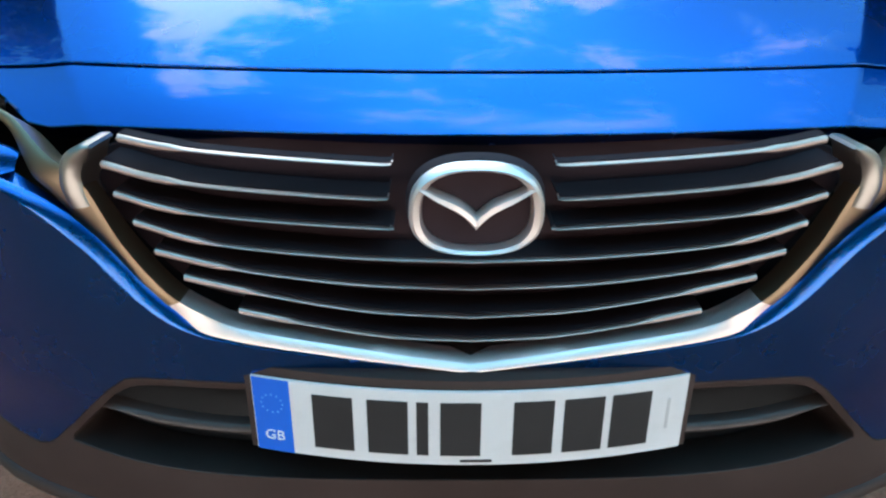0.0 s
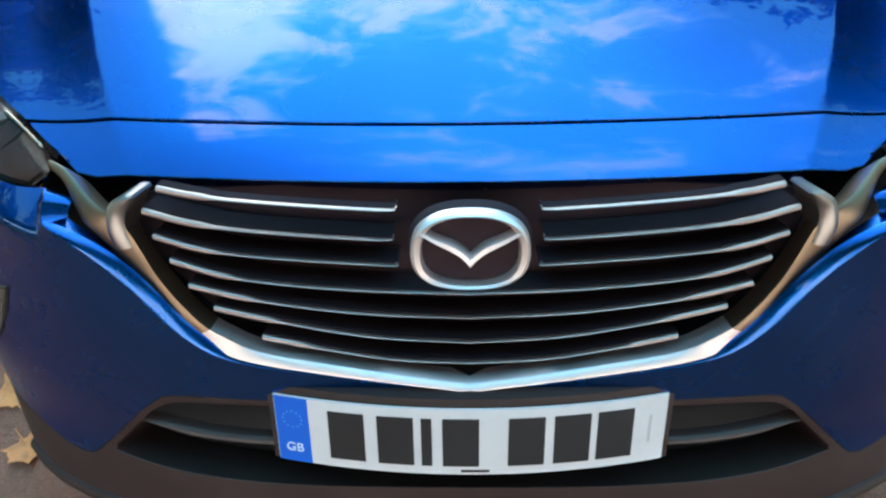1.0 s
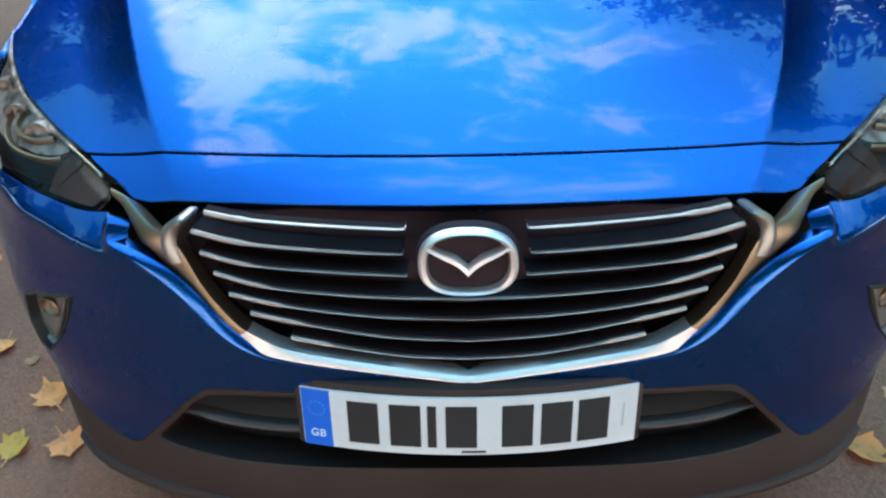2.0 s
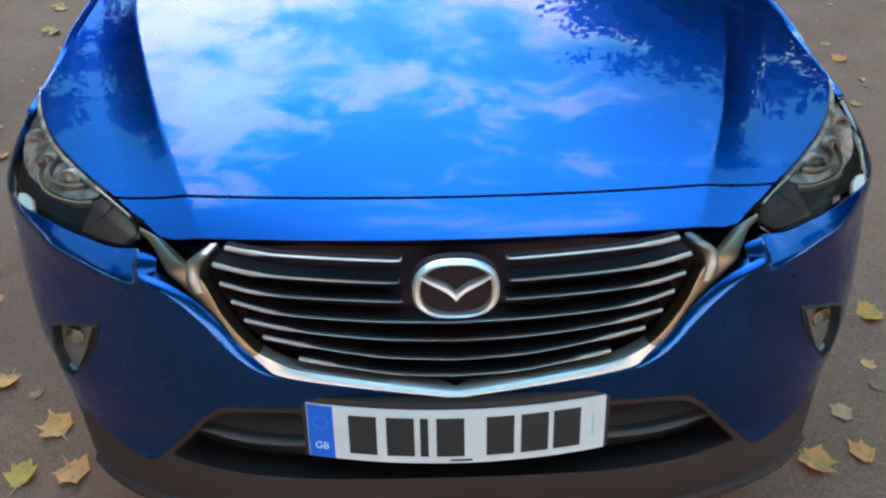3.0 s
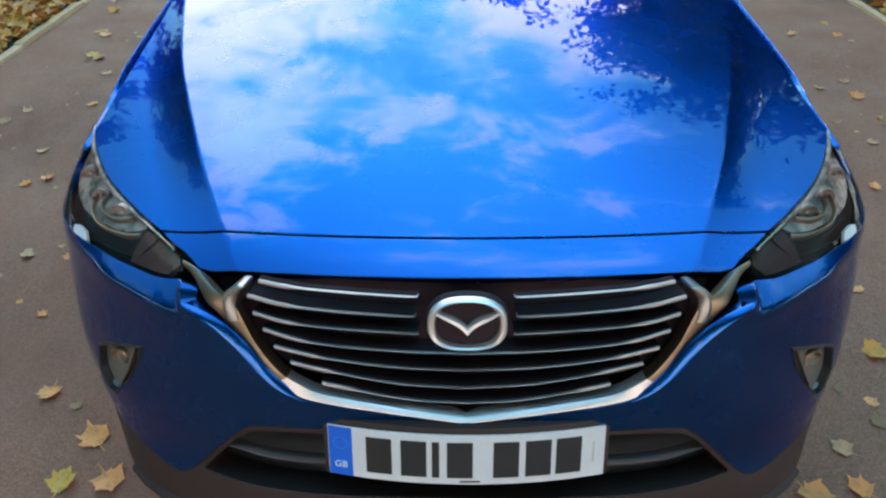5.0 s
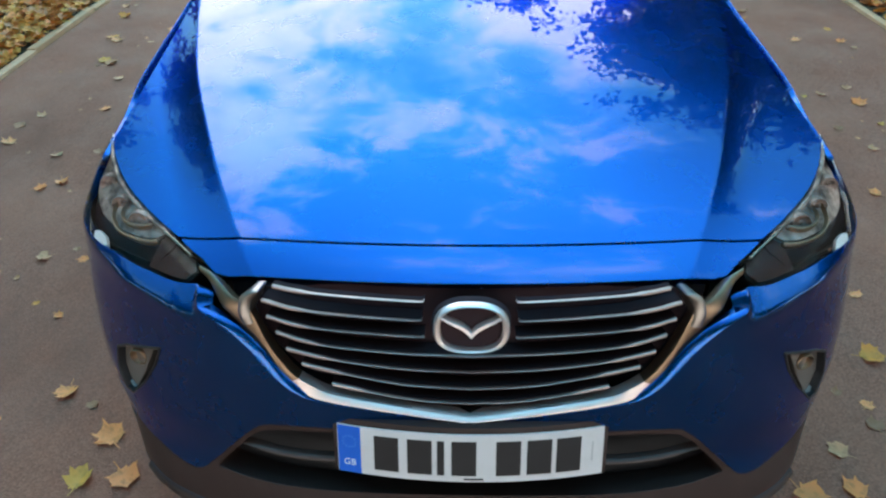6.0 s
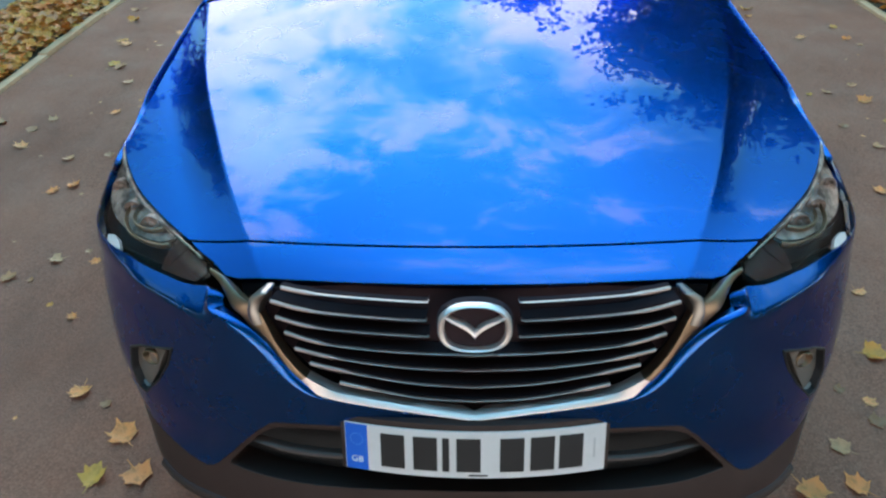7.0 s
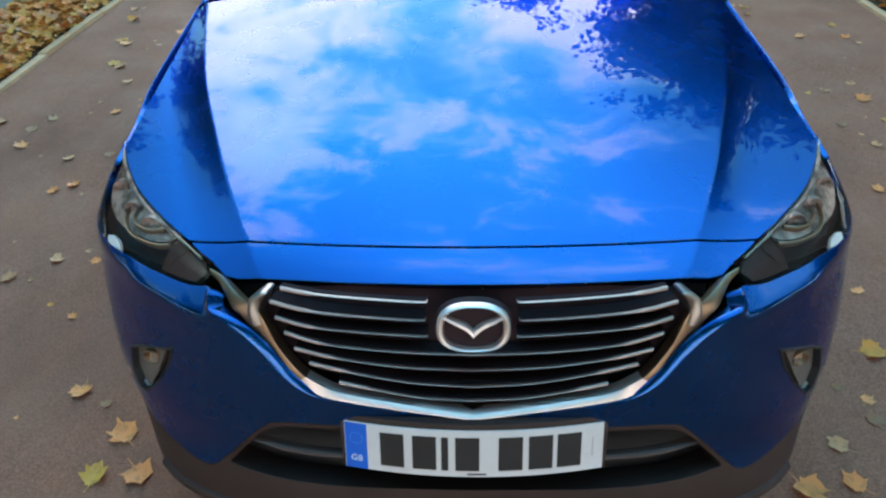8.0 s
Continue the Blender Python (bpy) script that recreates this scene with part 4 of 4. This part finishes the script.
kerb_row("kerb_left", KERB_L - .060, KERB_L, -12, 40, "pale buff stone kerb along the road")
kerb_row("kerb_right", KERB_R, KERB_R + .060, -12, 40, "pale buff stone kerb along the road")

# ---- fallen leaves ----


def leaf_mesh(name, seed, material, size=.10, curl=.028):
    """A five-lobed leaf with a stalk, curled and thick enough to cast a shadow."""
    rnd = random.Random(seed)
    tips = [(-150, .55), (-95, .80), (-40, .92), (10, 1.0), (58, .88), (112, .74), (165, .50)]
    rim = []
    for (a, r), (b, q) in zip(tips, tips[1:] + [(tips[0][0] + 360, tips[0][1])]):
        a, b = a + rnd.uniform(-8, 8), b
        rim += [(a - 9, r * .80), (a, r * rnd.uniform(.92, 1.08)), (a + 9, r * .80), ((a + b) / 2, min(r, q) * rnd.uniform(.66, 1.0))]
    bm = bmesh.new()
    half = size / 2
    fold, tilt = rnd.uniform(.4, 1.3), rnd.uniform(-.4, .4)

    def at(a, r):
        x, y = r * half * math.sin(radians(a)), r * half * math.cos(radians(a))
        z = curl * (fold * (x / half) ** 2 + .7 * tilt * (x * y) / half ** 2 + .5 * max(0, y / half) ** 3) + rnd.uniform(0, .3) * curl * r
        return (x, y, z + .003)

    centre = bm.verts.new((0, 0, .003))
    inner = [bm.verts.new(at(a, r * .5)) for a, r in rim]
    outer = [bm.verts.new(at(a, r)) for a, r in rim]
    n = len(rim)
    for i in range(n):
        j = (i + 1) % n
        bm.faces.new((centre, inner[i], inner[j]))
        bm.faces.new((inner[i], outer[i], outer[j], inner[j]))
    stalk = [bm.verts.new(p) for p in ((-.0015, -half * .4, .004), (.0015, -half * .4, .004), (.003, -half * 1.0, .010), (.001, -half * 1.0, .010))]
    bm.faces.new(stalk)
    low = min(v.co.z for v in bm.verts)
    for v in bm.verts:
        v.co.z += .002 - low
    me = bpy.data.meshes.new(name)
    bm.to_mesh(me)
    bm.free()
    me.polygons.foreach_set("use_smooth", [True] * len(me.polygons))
    me.materials.append(material)
    return me


LEAVES = {"yellow": [leaf_mesh("leaf_yellow", k, YELLOW) for k in range(5)], "orange": [leaf_mesh("leaf_orange", k + 10, ORANGE) for k in range(4)],
          "brown": [leaf_mesh("leaf_brown", k + 20, BROWN, curl=.03) for k in range(4)]}
WORDS = {"yellow": "dry yellow maple-like leaf lying on the asphalt", "orange": "orange autumn leaf lying on the asphalt", "brown": "curled brown leaf lying on the asphalt"}


def drop_leaf(x, y, colour, size, turn):
    ob = new("fallen_leaf", random.choice(LEAVES[colour]))
    ob.matrix_basis = Matrix.LocRotScale((x, y, 0.0), Euler((random.uniform(-.06, .06), random.uniform(-.06, .06), turn)), (size, size * random.uniform(.8, 1.1), size * random.uniform(.6, 1.2)))
    tagged(ob, label=WORDS[colour], category="leaf", group="leaves on the road")


LEFT_LEAVES = [(-1.02, .40, "yellow", 1.15), (-.935, .275, "yellow", 1.2), (-1.05, .25, "orange", 1.05), (-1.23, .58, "yellow", .95), (-1.13, .53, "brown", .5), (-1.64, 1.28, "brown", .9), (-1.48, 1.27, "yellow", .6),
          (-1.42, .93, "yellow", .5), (-1.93, 1.81, "yellow", .8), (-1.85, 1.87, "yellow", .9), (-2.30, 2.26, "yellow", .9), (-2.35, 2.45, "brown", .9), (-2.29, 2.58, "brown", .8), (-1.99, 2.67, "yellow", .9),
          (-2.28, 3.41, "orange", 1.2), (-2.24, 3.35, "brown", 1.1), (-2.09, 3.12, "brown", .9), (-2.43, 3.87, "orange", 1.3), (-2.36, 3.80, "yellow", 1.2), (-2.52, 4.31, "orange", 1.3), (-2.06, 4.01, "yellow", .9)]
RIGHT_LEAVES = [(2.15, 2.74, "yellow", 1.3), (2.01, 2.87, "brown", .9), (2.18, 2.95, "brown", .8), (2.48, 3.73, "yellow", .9), (2.19, 3.76, "yellow", 1.0), (2.04, 4.39, "orange", 1.2), (1.29, .76, "orange", 1.15),
          (1.19, .55, "yellow", .6), (1.18, .47, "brown", .8), (.89, .24, "yellow", 1.2), (1.03, .25, "yellow", .9), (1.04, .38, "brown", .8), (1.12, .60, "brown", .5), (1.39, 1.08, "yellow", .7),
          (1.80, 1.78, "yellow", .9), (-1.79, 1.16, "brown", .9), (-2.56, 2.55, "brown", 1.0)]
for x, y, colour, size in LEFT_LEAVES + RIGHT_LEAVES:
    drop_leaf(x, y, colour, size, random.uniform(0, 6.28))
rnd = random.Random(7)
for _ in range(120):
    side = rnd.choice((-1, 1))
    x = side * rnd.uniform(1.2, 2.7)
    y = rnd.uniform(2.0, 9.0) if rnd.random() < .75 else rnd.uniform(-4, -1.4)
    drop_leaf(x, y, rnd.choice(("yellow", "orange", "brown", "brown")), rnd.uniform(.35, .95), rnd.uniform(0, 6.28))

for _ in range(70):
    side = rnd.choice((-1, 1))
    drop_leaf(side * rnd.uniform(1.35, 2.65), rnd.uniform(.2, 4.2), rnd.choice(("yellow", "brown", "brown", "orange")), rnd.uniform(.16, .42), rnd.uniform(0, 6.28))


def leaf_litter(name, x0, x1, y0, y1, count, seed, label, colours):
    """A loose bed of many leaves, in one mesh."""
    rnd = random.Random(seed)
    verts, faces, slots = [], [], []
    mats = [YELLOW, ORANGE, BROWN]
    for _ in range(count):
        r = rnd.uniform(.018, .042)
        m = Matrix.LocRotScale((rnd.uniform(x0, x1), rnd.uniform(y0, y1), .032 + rnd.random() ** 2 * .04), Euler((rnd.uniform(-.55, .55), rnd.uniform(-.55, .55), rnd.uniform(0, 6.28))), (r, r, r))
        k = len(verts)
        shape = [(0, -1.1), (.45, -.75), (.95, -.45), (.5, -.05), (.9, .45), (.35, .5), (0, 1.15), (-.35, .5), (-.9, .45), (-.5, -.05), (-.95, -.45), (-.45, -.75)]
        verts.append(m @ Vector((0, 0, -.12)))
        verts += [m @ Vector((px, py, .2 * rnd.random())) for px, py in shape]
        faces += [(k, k + 1 + i, k + 1 + (i + 1) % 12) for i in range(12)]
        slot = rnd.choices((0, 1, 2), colours)[0]
        slots += [slot] * 12
    me = bpy.data.meshes.new(name)
    me.from_pydata([tuple(v) for v in verts], [], faces)
    for mat in mats:
        me.materials.append(mat)
    me.polygons.foreach_set("material_index", slots)
    me.update()
    ob = new(name, me)
    return tagged(ob, label=label, category="leaves", kind="stuff")


leaf_litter("leaf_litter", -3.62, -2.86, -4, 15, 16000, 3, "deep drift of orange and yellow leaves beside the kerb", (.24, .64, .12))
leaf_litter("leaf_litter", 2.97, 4.2, -4, 14, 15000, 4, "orange leaves strewn over the verge by the kerb", (.24, .64, .12))

# ---- trees ----


def tree(x, y, tall, spread, seed, label):
    """A tapered trunk with limbs and a loose crown of many leaf clumps."""
    rnd = random.Random(seed)
    top = new("tree")
    tagged(top, label=label, category="tree", group="trees along the road")
    top.location = (x, y, .0)
    bm = bmesh.new()

    def limb(a, b, r0, r1, n=7):
        axis = (b - a).normalized()
        m = axis.to_track_quat("Z", "Y").to_matrix()
        rings = []
        for k in range(4):
            t = k / 3
            c = a.lerp(b, t) + Vector((rnd.uniform(-1, 1), rnd.uniform(-1, 1), 0)) * (r0 * .5 if 0 < k < 3 else 0)
            r = r0 + (r1 - r0) * t
            rings.append([bm.verts.new(c + m @ Vector((r * math.cos(6.2832 * i / n), r * math.sin(6.2832 * i / n), 0))) for i in range(n)])
        for p, q in zip(rings, rings[1:]):
            for i in range(n):
                bm.faces.new((p[i], p[(i + 1) % n], q[(i + 1) % n], q[i]))

    bole = Vector((rnd.uniform(-.3, .3), rnd.uniform(-.3, .3), tall * .62))
    limb(Vector((0, 0, -.1)), bole, tall * .024, tall * .012, 12)
    ends = []
    for k in range(13):
        a = k * 2.4 + rnd.uniform(-.3, .3)
        base = Vector((0, 0, 0)).lerp(bole, rnd.uniform(.35, 1.0))
        reach = spread * rnd.uniform(.55, 1.0)
        end = Vector((math.cos(a) * reach, math.sin(a) * reach, base.z + tall * rnd.uniform(.12, .36)))
        limb(base, end, tall * .008, tall * .0025)
        ends += [end, base.lerp(end, .6)]
    ends.append(Vector((0, 0, tall * .93)))
    part("trunk", bm, BARK, top)
    verts, faces = [], []
    for end in ends:
        for _ in range(17):
            c = end + Vector((rnd.gauss(0, 1), rnd.gauss(0, 1), rnd.gauss(0, .8))) * spread * .22
            for _ in range(46):
                p = c + Vector((rnd.gauss(0, 1), rnd.gauss(0, 1), rnd.gauss(0, .8))) * spread * .075
                s = rnd.uniform(.08, .17)
                m = Matrix.LocRotScale(p, Euler((rnd.uniform(-1.2, 1.2), rnd.uniform(-1.2, 1.2), rnd.uniform(0, 6.28))), (s, s, s))
                k = len(verts)
                verts += [m @ Vector(q) for q in ((0, -1.2, 0), (.7, 0, .15), (0, 1.2, 0), (-.7, 0, .15))]
                faces.append((k, k + 1, k + 2, k + 3))
    finish("crown", verts, faces, FOLIAGE, top, smooth=False)
    return top


# those at y below -7 are unseen, added behind the camera to darken the bumper
GREEN = "tall roadside tree out of view, with green and yellowing leaves"
for x, y, tall, spread, seed in ((8.4, 16.5, 12.6, 3.6, 1), (8.4, 11.5, 10.2, 3.4, 2), (9.5, 6.9, 9.8, 2.4, 3), (10.0, 2.5, 4.6, 2.3, 4), (10.0, -3.0, 4.6, 2.3, 5), (9.6, 21.0, 15.5, 4.6, 6), (1.6, 33.0, 19.0, 4.0, 7),
                                 (-13.0, 13.0, 13.0, 3.4, 8), (-13.0, 9.0, 12.8, 3.6, 9), (-14.5, 5.0, 6.4, 2.6, 17), (-14.0, -1.0, 5.4, 2.6, 10), (-10.0, -5.0, 7.5, 3.0, 11), (-8.0, -9.5, 14.0, 4.6, 12), (-2.0, -12.0, 16.0, 5.5, 13),
                                 (3.8, -11.5, 16.0, 5.5, 14), (9.0, -8.0, 13.0, 4.5, 15), (-14.0, 24.0, 8.0, 3.4, 16)):
    tree(x, y, tall, spread, seed, GREEN)
for x, y, tall, spread, seed in ((-10.5, -7.5, 3.4, 2.0, 31), (-10.9, 7.5, 4.6, 2.3, 34), (-10.4, 11.0, 4.8, 2.3, 35), (-10.8, 14.5, 5.0, 2.4, 36)):
    tree(x, y, tall, spread, seed, "small roadside tree with yellowing leaves behind the verge")
